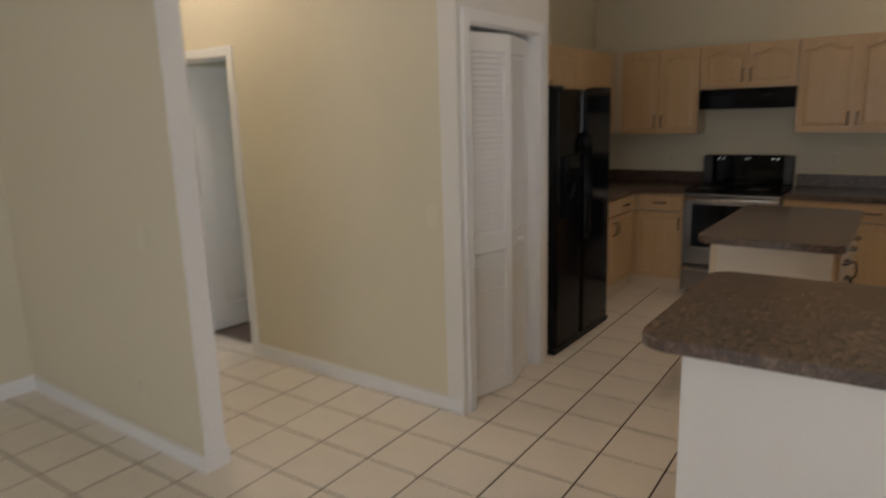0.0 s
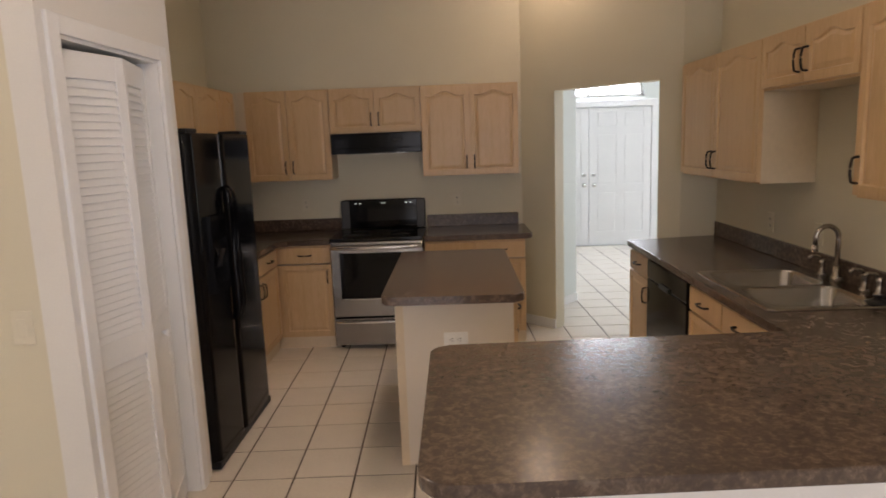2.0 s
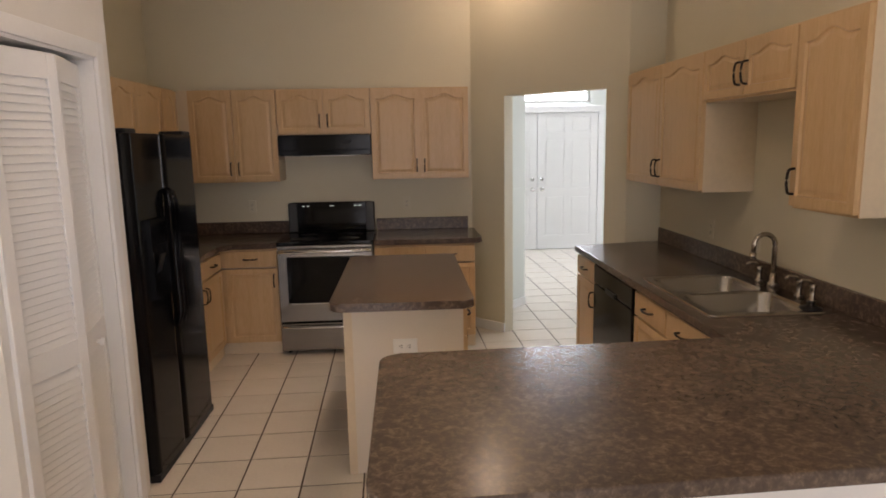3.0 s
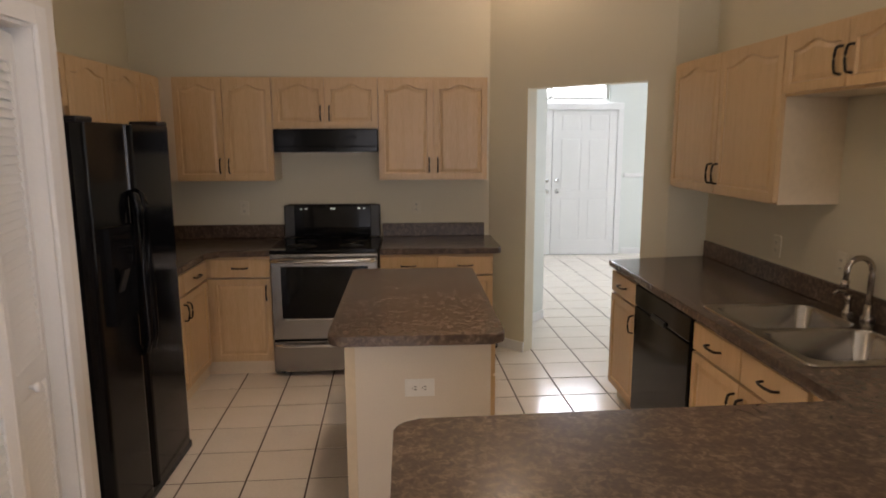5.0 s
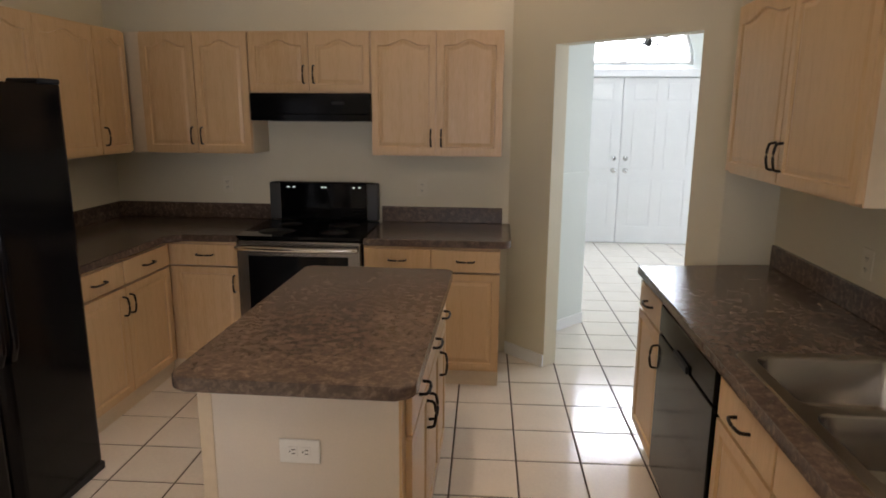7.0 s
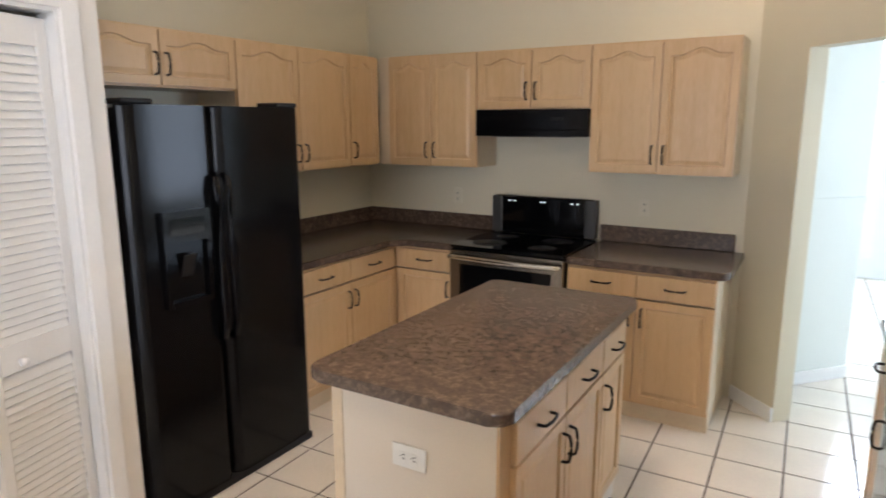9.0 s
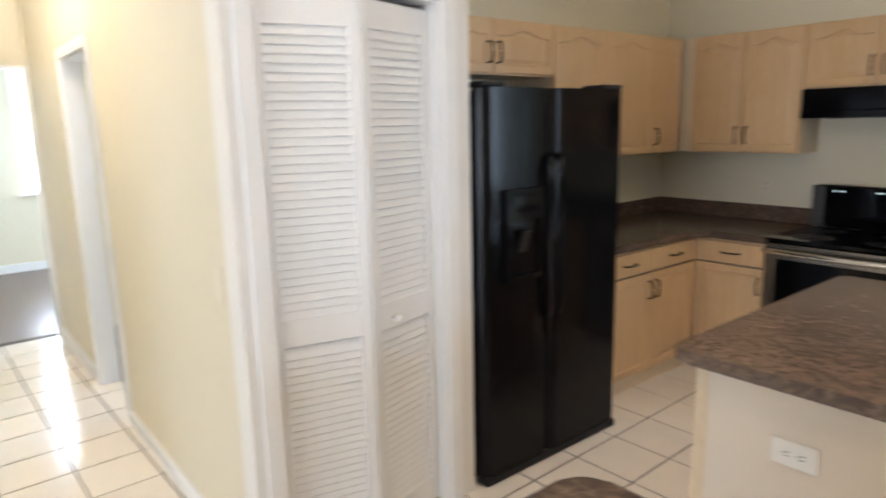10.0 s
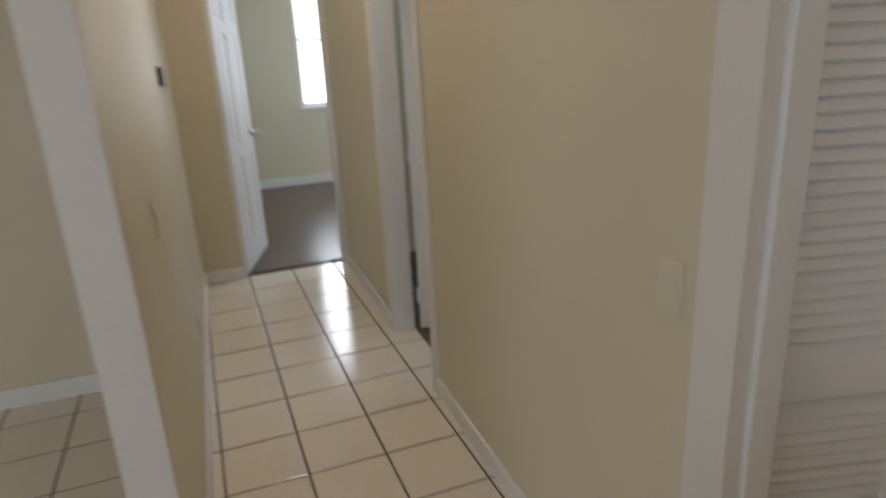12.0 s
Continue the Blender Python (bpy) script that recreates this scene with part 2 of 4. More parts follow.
structure("wall_slanted", joined(slanted(A, B, 0, TOP), slanted(C, D, 0, TOP), slanted(B, C, 2.055, TOP)), PAINT, "beige slanted wall with an open doorway to the entry")
structure("wall_counter_end", box(1.33, RIGHT + 0.12, 5.43, 5.55, 0, TOP), PAINT, "beige wall at the end of the sink counter")
structure("wall_sink", box(RIGHT, RIGHT + 0.12, 1.95, 5.43, 0, TOP), PAINT, "beige painted wall behind the kitchen sink")
structure("wall_left", box(LEFT - 0.12, LEFT, 3.78, BACK, 0, TOP), PAINT, "beige painted wall behind the refrigerator")
# pantry closet
PX = -1.62
BI0, BI1, BIH = 2.89, 3.635, 2.065
# Same paint as the other walls; KNEE's whiter tone stands for the light here.
structure("wall_pantry", boxes((PX - 0.11, PX, HALL_R, BI0, 0, TOP), (PX - 0.11, PX, BI1, 3.775, 0, TOP), (PX - 0.11, PX, BI0, BI1, BIH, TOP)), KNEE, "white-trimmed closet wall beside the refrigerator, coloured whiter for its light")
structure("wall_pantry_side", box(LEFT - 0.12, PX - 0.11, 3.67, 3.78, 0, TOP), PAINT, "beige side wall of the closet")
structure("wall_pantry_back", box(LEFT - 0.12, LEFT, HALL_R + 0.11, 3.67, 0, TOP), PAINT, "back wall of the closet")
# hall
LD0, LD1, LDH = -4.12, -3.415, 2.03
structure("wall_hall_north", boxes((LD1, PX - 0.11, HALL_R, HALL_R + 0.11, 0, TOP), (HALL_END - 0.12, LD0, HALL_R, HALL_R + 0.11, 0, TOP), (LD0, LD1, HALL_R, HALL_R + 0.11, LDH, TOP)), PAINT, "long cream hall wall with a doorway")
structure("wall_hall_south", box(HALL_END - 0.12, NIB_X, NIB_Y, HALL_L, 0, TOP), PAINT, "cream wall that ends freely between hall and living room")
HD0, HD1, HDH = 2.035, 2.775, 2.09
structure("wall_hall_end", boxes((HALL_END - 0.12, HALL_END, HALL_L, HD0, 0, TOP), (HALL_END - 0.12, HALL_END, HD0, HD1, HDH, TOP), (HALL_END - 0.12, HALL_END, HD1, HALL_R, 0, TOP)), PAINT, "cream end wall of the hall with a doorway")
structure("wall_living_west", box(-4.22, -4.10, -5.1, NIB_Y, 0, TOP), PAINT, "plain beige living room wall")
structure("wall_living_south", boxes((-4.22, -1.7, -5.2, -5.08, 0, TOP), (2.9, 5.4, -5.2, -5.08, 0, TOP), (-1.7, 2.9, -5.2, -5.08, 2.2, TOP)), PAINT, "beige living room wall with a wide glass door")
structure("wall_living_east", boxes((5.4, 5.5, -5.1, -2.2, 0, TOP), (5.4, 5.5, 0.4, 7.2, 0, TOP), (5.4, 5.5, -2.2, 0.4, 2.1, TOP)), PAINT, "beige living room wall with a patio door")
structure("wall_living_north", box(RIGHT + 0.12, 5.4, 1.95, 2.07, 0, TOP), PAINT, "plain beige living room wall")
# bedroom at the hall's end, and the side room
BW = -8.6
WY0, WY1, WZ0, WZ1 = 2.99, 3.37, 0.91, 2.39
structure("wall_bedroom_west", boxes((BW - 0.12, BW, 0.4, WY0, 0, TOP), (BW - 0.12, BW, WY1, 4.75, 0, TOP), (BW - 0.12, BW, WY0, WY1, 0, WZ0), (BW - 0.12, BW, WY0, WY1, WZ1, TOP)), PAINT, "pale bedroom wall with a narrow window")
structure("wall_bedroom_south", box(BW, HALL_END - 0.12, 0.4, 0.5, 0, TOP), PAINT, "pale bedroom wall")
structure("wall_bedroom_north", boxes((BW, -8.0, 4.65, 4.75, 0, TOP), (-6.4, -4.3, 4.65, 4.75, 0, TOP), (-2.9, -2.5, 4.65, 4.75, 0, TOP), (-4.3, -2.9, 4.65, 4.75, 0, 0.9), (-4.3, -2.9, 4.65, 4.75, 2.3, TOP), (-8.0, -6.4, 4.65, 4.75, 0, 0.9), (-8.0, -6.4, 4.65, 4.75, 2.3, TOP)), PAINT, "pale bedroom wall with a window")
structure("wall_bedroom_east", boxes((HALL_END - 0.12, HALL_END, 0.5, NIB_Y, 0, TOP), (HALL_END - 0.12, HALL_END, HALL_R + 0.11, 4.65, 0, TOP)), PAINT, "pale bedroom wall")
structure("wall_side_room", box(-2.70, LEFT - 0.12, HALL_R + 0.11, 4.65, 0, TOP), PAINT, "wall of the side room")
# entry
FY = 10.62
ARC_X, ARC_Z, ARC_R = 1.71, 2.24, 0.84


def arched_wall():
    n = 24
    bm = boxes((0.2, ARC_X - ARC_R, FY, FY + 0.14, 0, TOP), (ARC_X + ARC_R, 5.4, FY, FY + 0.14, 0, TOP), (ARC_X - ARC_R, ARC_X + ARC_R, FY, FY + 0.14, 0, ARC_Z))
    for i in range(n):
        a0, a1 = math.pi * i / n, math.pi * (i + 1) / n
        p0 = (ARC_X + ARC_R * math.cos(a0), ARC_Z + ARC_R * math.sin(a0))
        p1 = (ARC_X + ARC_R * math.cos(a1), ARC_Z + ARC_R * math.sin(a1))
        q = [(p0[0], p0[1]), (p0[0], TOP), (p1[0], TOP), (p1[0], p1[1])]
        f = [bm.verts.new((x, FY, z)) for x, z in q]
        b = [bm.verts.new((x, FY + 0.14, z)) for x, z in q]
        bm.faces.new(f)
        bm.faces.new(b[::-1])
        bm.faces.new((f[0], f[3], b[3], b[0]))
    return bm


structure("wall_entry", arched_wall(), PALE, "pale entry wall with an arched window over the doors")
structure("wall_entry_west", joined(prism([(0.33, 6.60), (0.90, 7.21), (0.80, 7.30), (0.22, 6.70)], 0, TOP), box(0.2, 0.32, 6.7, FY, 0, TOP)), PALE, "pale wall with a chair rail beside the doorway")
# East wall is out of view; its opening is added for the side fill.
structure("wall_entry_east", boxes((5.4, 5.5, 7.2, 7.4, 0, TOP), (5.4, 5.5, 9.7, FY, 0, TOP), (5.4, 5.5, 7.4, 9.7, 2.5, TOP), (5.4, 5.5, 7.4, 9.7, 0, 0.5)), PALE, "unseen pale entry wall with an added window opening")
structure("wall_entry_south", box(RIGHT + 0.12, 5.4, 5.43, 5.55, 0, TOP), PALE, "pale entry wall")


def baseboard(name, x0, y0, x1, y1, side, h=0.085, mat=WHITE):
    """A strip along a wall line; side +1 lies to its left."""
    d = Vector((x1 - x0, y1 - y0)).normalized()
    n = Vector((-d.y, d.x)) * side * 0.013
    pts = [(x0, y0), (x1, y1), (x1 + n.x, y1 + n.y), (x0 + n.x, y0 + n.y)]
    if side < 0:
        pts.reverse()
    ob = tagged(link(name, prism(pts, 0.0, h, 0.003), mat), "white painted baseboard along the foot of the wall", "baseboard", "", "structure")
    return ob


for i, (x0, y0, x1, y1, s) in enumerate((
        (PX, HALL_R, LD1 + 0.06, HALL_R, 1), (LD0 - 0.06, HALL_R, HALL_END, HALL_R, 1), (HALL_END, HALL_L, NIB_X, HALL_L, 1),
        (NIB_X, HALL_L + 0.013, NIB_X, NIB_Y - 0.013, 1), (NIB_X, NIB_Y, -4.10, NIB_Y, 1), (-4.10, NIB_Y, -4.10, -5.08, 1),
        (0.29, 6.47, 0.54, 6.22, -1), (HALL_END, HD0, HALL_END, HALL_L, 1), (BW, 0.5, BW, 4.65, -1),
        (2.79, FY, 5.4, FY, -1), (0.47, 6.735, 0.90, 7.21, -1))):
    baseboard("baseboard", x0, y0, x1, y1, s, 0.1 if i in (5, 8) else 0.085)
tagged(link("trim_chair_rail", box(2.79, 5.4, FY - 0.025, FY, 1.13, 1.19, 0.006), WHITE), "white chair rail on the entry wall", "trim", "", "structure")
tagged(link("trim_chair_rail", prism([(0.42, 6.69), (0.90, 7.21), (0.907, 7.203), (0.427, 6.683)], 1.175, 1.215), PALE), "pale chair rail on the slanted entry wall", "trim", "", "structure")
tagged(link("trim_wall_end", box(NIB_X, NIB_X + 0.006, NIB_Y + 0.002, HALL_L - 0.002, 0.085, TOP), WHITE), "white painted end of the free-standing wall", "trim", "", "structure")


def casing(name, m, w, h, face=0.06, depth=0.016, lining=0.11):
    """Door casing and lining; local x along the wall from the opening's start, y out of the wall towards the viewer is negative."""
    ob = thing(name, m, "white painted door casing round an opening", "door casing", "", "structure")
    part("jamb", box(-face, 0, -depth, 0, 0, h + face, 0.003), WHITE, ob)
    part("jamb", box(w, w + face, -depth, 0, 0, h + face, 0.003), WHITE, ob)
    part("head", box(0, w, -depth, 0, h, h + face, 0.003), WHITE, ob)
    part("lining", box(0, 0.012, 0, lining, 0, h - 0.012), WHITE, ob)
    part("lining", box(w - 0.012, w, 0, lining, 0, h - 0.012), WHITE, ob)
    part("lining", box(0, w, 0, lining, h - 0.012, h), WHITE, ob)
    return ob


casing("trim_door_side", pose(LD0, HALL_R, 0), LD1 - LD0, LDH)
casing("trim_door_bedroom", pose(HALL_END, HD0, 0, 0, 0, 90), HD1 - HD0, HDH, face=0.012, depth=0.004, lining=0.12)
casing("trim_closet", pose(PX, BI0, 0, 0, 0, 90), BI1 - BI0, BIH, face=0.065)


def panel_door(name, m, w, h, label, t=0.035, panels=((0.86, 0.98), (0.45, 0.82), (0.10, 0.40)), knob_x=None, hinges=False, knob_z=0.95, deadbolt=False):
    """A six-panel door; local x along the leaf from its hinge, thickness along y, both faces panelled."""
    ob = thing(name, m, label, "door", "", "structure")
    bm = bmesh.new()
    stile = 0.11
    mid = 0.1
    cols = ((stile, w / 2 - mid / 2), (w / 2 + mid / 2, w - stile))
    add_box(bm, 0, w, 0.008, t - 0.008, 0, h)
    xs = [(0, stile), (w / 2 - mid / 2, w / 2 + mid / 2), (w - stile, w)]
    zs, last = [], 0.0
    for a, b in sorted(panels):
        zs.append((last, a * h))
        last = b * h
    zs.append((last, h))
    for y0, y1 in ((0, 0.008), (t - 0.008, t)):
        for a, b in xs:
            add_box(bm, a, b, y0, y1, 0, h)
        for za, zb in zs:
            for a, b in cols:
                add_box(bm, a, b, y0, y1, za, zb)
    part("leaf", bm, WHITE, ob)
    for a, b in sorted(panels):
        for c0, c1 in cols:
            for y0, y1 in ((0.002, 0.008), (t - 0.008, t - 0.002)):
                part("panel", box(c0 + 0.025, c1 - 0.025, y0, y1, a * h + 0.025, b * h - 0.025, 0.0025, 1), WHITE, ob)
    if knob_x is not None:
        for sgn, y in ((-1, 0), (1, t)):
            k = turned([(0.030, 0), (0.030, 0.006), (0.011, 0.012), (0.011, 0.035), (0.026, 0.045), (0.028, 0.058), (0.016, 0.068)], 16)
            part("knob", moved(k, pose(knob_x, y, knob_z, 90 if sgn < 0 else -90)), CHROME, ob, "satin metal door knob")
            if deadbolt:
                k = turned([(0.030, 0), (0.028, 0.012), (0.012, 0.016), (0.012, 0.026)], 16)
                part("deadbolt", moved(k, pose(knob_x, y, knob_z + 0.15, 90 if sgn < 0 else -90)), CHROME, ob, "round metal deadbolt")
    if hinges:
        for z in (0.2, h / 2, h - 0.2):
            part("hinge", box(-0.013, 0.006, -0.004, t * 0.7, z - 0.045, z + 0.045, 0.002, 1), WHITE, ob)
    return ob


panel_door("door_side_room", pose(LD0 + 0.055, HALL_R + 0.136, 0.012, 0, 0, 81), 0.68, 2.0, "white six-panel door, standing open into the side room", knob_x=0.62, hinges=True)
panel_door("door_bedroom", pose(HALL_END - 0.03, HD0 + 0.02, 0.012, 0, 0, 164), 0.73, 2.05, "white six-panel door, standing open into the bedroom", knob_x=0.67, hinges=True)
panel_door("door_entry_right", pose(1.718, FY - 0.06, 0.01), 0.93, 2.07, "white six-panel front door, closed", t=0.045, knob_x=0.07, knob_z=0.93, deadbolt=True)
panel_door("door_entry_left", pose(0.78, FY - 0.06, 0.01), 0.93, 2.07, "white six-panel front door, closed", t=0.045, knob_x=0.86, knob_z=0.93, deadbolt=True)
ef = thing("trim_entry_frame", pose(-0.05, 0, 0), "white frame round the double front doors", "door frame", "", "structure")
part("jamb", box(0.75, 0.825, FY - 0.07, FY, 0, 2.09, 0.004), WHITE, ef)
part("jamb", box(2.703, 2.785, FY - 0.07, FY, 0, 2.09, 0.004), WHITE, ef)
part("head", box(0.75, 2.785, FY - 0.075, FY, 2.09, 2.19, 0.006), WHITE, ef)
part("threshold", box(0.825, 2.703, FY - 0.09, FY, 0, 0.009, 0.002), CHROME, ef)


def arch_window():
    w = thing("window_arch", pose(ARC_X, FY + 0.07, ARC_Z), "half-round window over the front doors, bright with daylight", "window", "", "structure")
    arc = lambda r: [(r * math.cos(math.pi * i / 24), 0, r * math.sin(math.pi * i / 24)) for i in range(25)]
    part("window_frame", joined(tube(arc(ARC_R - 0.02), 0.022), box(-ARC_R, ARC_R, -0.02, 0.02, 0, 0.04)), WHITE, w)
    for a in (45, 90, 135):
        part("muntin", tube([(0, 0, 0.02), ((ARC_R - 0.02) * math.cos(radians(a)), 0, (ARC_R - 0.02) * math.sin(radians(a)))], 0.011, 6), WHITE, w)
    bm = bmesh.new()
    bm.faces.new([bm.verts.new(p) for p in arc(ARC_R - 0.02)])
    g = bmesh.ops.extrude_face_region(bm, geom=list(bm.faces))
    bmesh.ops.translate(bm, vec=(0, 0.005, 0), verts=[v for v in g["geom"] if isinstance(v, bmesh.types.BMVert)])
    p = part("pane", bm, GLASS, w)
    p.visible_shadow = False


arch_window()


def sash_window(name, m, w, h, label, rows=2, cols=1):
    """A window in a wall; local x along the wall, y through it."""
    ob = thing(name, m, label, "window", "", "structure")
    f = 0.035
    part("window_frame", boxes((0, f, 0, 0.05, 0, h), (w - f, w, 0, 0.05, 0, h), (f, w - f, 0, 0.05, 0, f), (f, w - f, 0, 0.05, h - f, h)), WHITE, ob)
    for i in range(1, rows):
        part("meeting_rail", box(f, w - f, 0.005, 0.045, h * i / rows - 0.018, h * i / rows + 0.018), WHITE, ob)
    for i in range(1, cols):
        part("mullion", box(w * i / cols - 0.02, w * i / cols + 0.02, 0.004, 0.046, f, h - f), WHITE, ob)
    part("window_sill", box(-0.03, w + 0.03, -0.10, 0.0, -0.02, 0.0, 0.004), WHITE, ob)
    p = part("pane", box(f, w - f, 0.022, 0.027, f, h - f), GLASS, ob)
    p.visible_shadow = False
    return ob


sash_window("window_bedroom", pose(BW - 0.03, WY0, WZ0, 0, 0, 90), WY1 - WY0, WZ1 - WZ0, "narrow white bedroom window, glaring with daylight")
sash_window("window_bedroom_side", pose(-8.0, 4.68, 0.9), 1.6, 1.4, "white bedroom window in the side wall", cols=2)
sash_window("window_side_room", pose(-4.3, 4.68, 0.9), 1.4, 1.4, "white window of the side room", cols=2)
# Entry side window is added, unseen, to go with the foyer fill light.
sash_window("window_entry_side", pose(5.43, 9.7, 0.5, 0, 0, -90), 2.3, 2.0, "added wide white entry window, unseen, round the side fill light", cols=3, rows=1)
sash_window("window_living", pose(2.9, -5.11, 0.0, 0, 0, 180), 4.6, 2.2, "wide sliding glass door of the living room", rows=1, cols=3)

sash_window("window_patio", pose(5.43, 0.4, 0.0, 0, 0, -90), 2.6, 2.1, "sliding glass patio door of the living room", rows=1, cols=2)

# ---- kitchen cabinets ----


def bow_handle(length=0.105):
    """A bow pull along z, standing off towards -y."""
    pts = [(0, 0, -length / 2), (0, -0.018, -length / 2 + 0.002)]
    for i in range(9):
        s = -1 + 2 * i / 8
        pts.append((0, -0.026 - 0.007 * (1 - s * s), s * (length / 2 - 0.006)))
    pts += [(0, -0.018, length / 2 - 0.002), (0, 0, length / 2)]
    return tube(pts, 0.0056, 8)


def front_panel(w, h, arch=True, t=0.02):
    """A raised-panel cabinet front, x 0..w, z 0..h, its face at y=-t; the panel's head may rise in a cathedral curve."""
    bm = bmesh.new()
    s = 0.040
    n = 16
    rise = min(0.036, h * 0.12) if arch else 0.0
    xs = [s + (w - 2 * s) * i / n for i in range(n + 1)]

    def head(x):
        u = abs((x - w / 2) / (w / 2 - s))
        v = max(0.0, 1 - u / 0.72)
        return h - s - rise + rise * (v * v * (3 - 2 * v))
    y = -t
    ring = [(x, head(x)) for x in xs] + [(w - s, s), (s, s)]
    cx, cz = w / 2, h / 2

    def loop(inset, depth):
        fx, fz = 1 - 2 * inset / (w - 2 * s), 1 - 2 * inset / (h - 2 * s)
        return [bm.verts.new((cx + (a - cx) * fx, y + depth, cz + (b - cz) * fz)) for a, b in ring]
    l0 = loop(0, 0)
    loops = [l0, loop(0.005, 0.009), loop(0.012, 0.009), loop(0.030, 0.004)]
    m = len(ring)
    for a, b in zip(loops, loops[1:]):
        for i in range(m):
            bm.faces.new((a[i], a[(i + 1) % m], b[(i + 1) % m], b[i]))
    bm.faces.new(loops[-1])
    bl, br, tr, tl = [bm.verts.new(p) for p in ((0, y, 0), (w, y, 0), (w, y, h), (0, y, h))]
    top = [bm.verts.new((x, y, h)) for x in xs]
    for i in range(n):
        bm.faces.new((l0[i], l0[i + 1], top[i + 1], top[i]))
    bm.faces.new((tl, top[0], l0[0], l0[m - 1], bl))
    bm.faces.new((top[n], tr, br, l0[n + 1], l0[n]))
    bm.faces.new((bl, l0[m - 1], l0[n + 1], br))
    # sides and back, a little eased
    back = [bm.verts.new(p) for p in ((0, 0, 0), (w, 0, 0), (w, 0, h), (0, 0, h))]
    bm.faces.new((bl, br, back[1], back[0]))
    bm.faces.new((br, tr, back[2], back[1]))
    bm.faces.new((tl, bl, back[0], back[3]))
    bm.faces.new([tr] + top[::-1] + [tl, back[3], back[2]])
    bm.faces.new(back)
    return bm


GAP = 0.004


def add_door(ob, x0, x1, z0, z1, handle, arch, low):
    """handle: 'l' or 'r', at the foot (low) or head of the door."""
    d = part("door", front_panel(x1 - x0, z1 - z0, arch), MAPLE, ob)
    d.location = (x0, -0.001, z0)
    if handle:
        hd = part("handle", bow_handle(), BRONZE, d, "dark bronze bow handle")
        hd.location = (0.028 if handle == "l" else x1 - x0 - 0.028, -0.02, 0.10 if low else z1 - z0 - 0.10)
    return d


def upper_cabinet(m, w, h, doors, depth=0.30, label="pale maple wall cabinet with cathedral-arched doors and bronze handles", bare=()):
    ob = thing("wall_cabinet", m, label, "wall cabinet", "kitchen cabinets")
    part("body", box(0, w, 0, depth, 0, h, 0.002, 1), MAPLE_SIDE, ob)
    part("face_frame", boxes((0, w, -0.001, 0.002, 0, h)), MAPLE, ob)
    for x0, x1, hd in doors:
        add_door(ob, x0 + GAP, x1 - GAP, 0.012, h - 0.012, hd, True, True)
    return ob


def base_cabinet(m, w, cols, depth=0.60, h=0.872, low=0.0, label="pale maple base cabinet with bronze handles", toe_depth=0.02):
    """cols: x0, x1, drawer height or 0, door handle side."""
    ob = thing("base_cabinet", m, label, "base cabinet", "kitchen cabinets")
    part("body", box(0, w, 0.025, depth, 0.10, h - low, 0.002, 1), MAPLE_SIDE, ob)
    gap = h - 0.016 - max(c[2] for c in cols) - 0.004
    part("face_frame", boxes((0, w, -0.001, 0.025, 0.10, gap - 0.007), (0, w, -0.001, 0.025, gap + 0.005, h)), MAPLE, ob)
    part("toe_kick", box(0, w, toe_depth, depth, 0, 0.10), MAPLE_SIDE, ob)
    for x0, x1, dh, hd in cols:
        z1 = h - 0.016
        if dh:
            dr = part("drawer", box(0, x1 - x0 - 2 * GAP, -0.02, 0, 0, dh - GAP, 0.004), MAPLE, ob)
            dr.location = (x0 + GAP, -0.001, z1 - dh + GAP)
            hb = part("handle", moved(bow_handle(), pose(0, 0, 0, 0, 90, 0)), BRONZE, dr, "dark bronze bow handle")
            hb.location = ((x1 - x0) / 2 - GAP, -0.02, dh / 2)
            z1 -= dh + 0.008
        if hd:
            add_door(ob, x0 + GAP, x1 - GAP, 0.115, z1, hd, False, False)
    return ob


UZ0, UZ1 = 1.383, 2.133
UY = 6.168 + 0.02
# back wall, from the corner to the doorway
upper_cabinet(pose(-2.055, UY, UZ0), 0.705, UZ1 - UZ0, ((0.0, 0.3525, "r"), (0.3525, 0.705, "l")), BACK - UY)
upper_cabinet(pose(-1.347, UY, 1.762), 0.765, UZ1 - 1.762, ((0.0, 0.3825, "r"), (0.3825, 0.765, "l")), BACK - UY, "short pale maple wall cabinet over the range hood")
upper_cabinet(pose(-0.579, UY, UZ0), 0.81, UZ1 - UZ0, ((0.0, 0.405, "r"), (0.405, 0.81, "l")), BACK - UY)
tagged(link("corner_filler", box(-2.155, -2.058, UY + 0.01, BACK, UZ0, UZ1, 0.002), MAPLE_SIDE), "pale filler board between two wall cabinets", "filler board")
# over and beside the refrigerator
LX = LEFT + 0.305
upper_cabinet(pose(LX, 3.93, 1.85, 0, 0, 90), 0.93, UZ1 - 1.85, ((0.0, 0.465, "r"), (0.465, 0.93, "l")), 0.305, "short pale maple wall cabinet above the refrigerator")
upper_cabinet(pose(LX, 4.863, UZ0, 0, 0, 90), 0.965, UZ1 - UZ0, ((0.0, 0.4825, "r"), (0.4825, 0.965, "l")), 0.305)
upper_cabinet(pose(LX, 5.831, UZ0, 0, 0, 90), 0.325, UZ1 - UZ0, ((0.0, 0.325, "l"),), 0.305, "narrow pale maple wall cabinet in the corner")
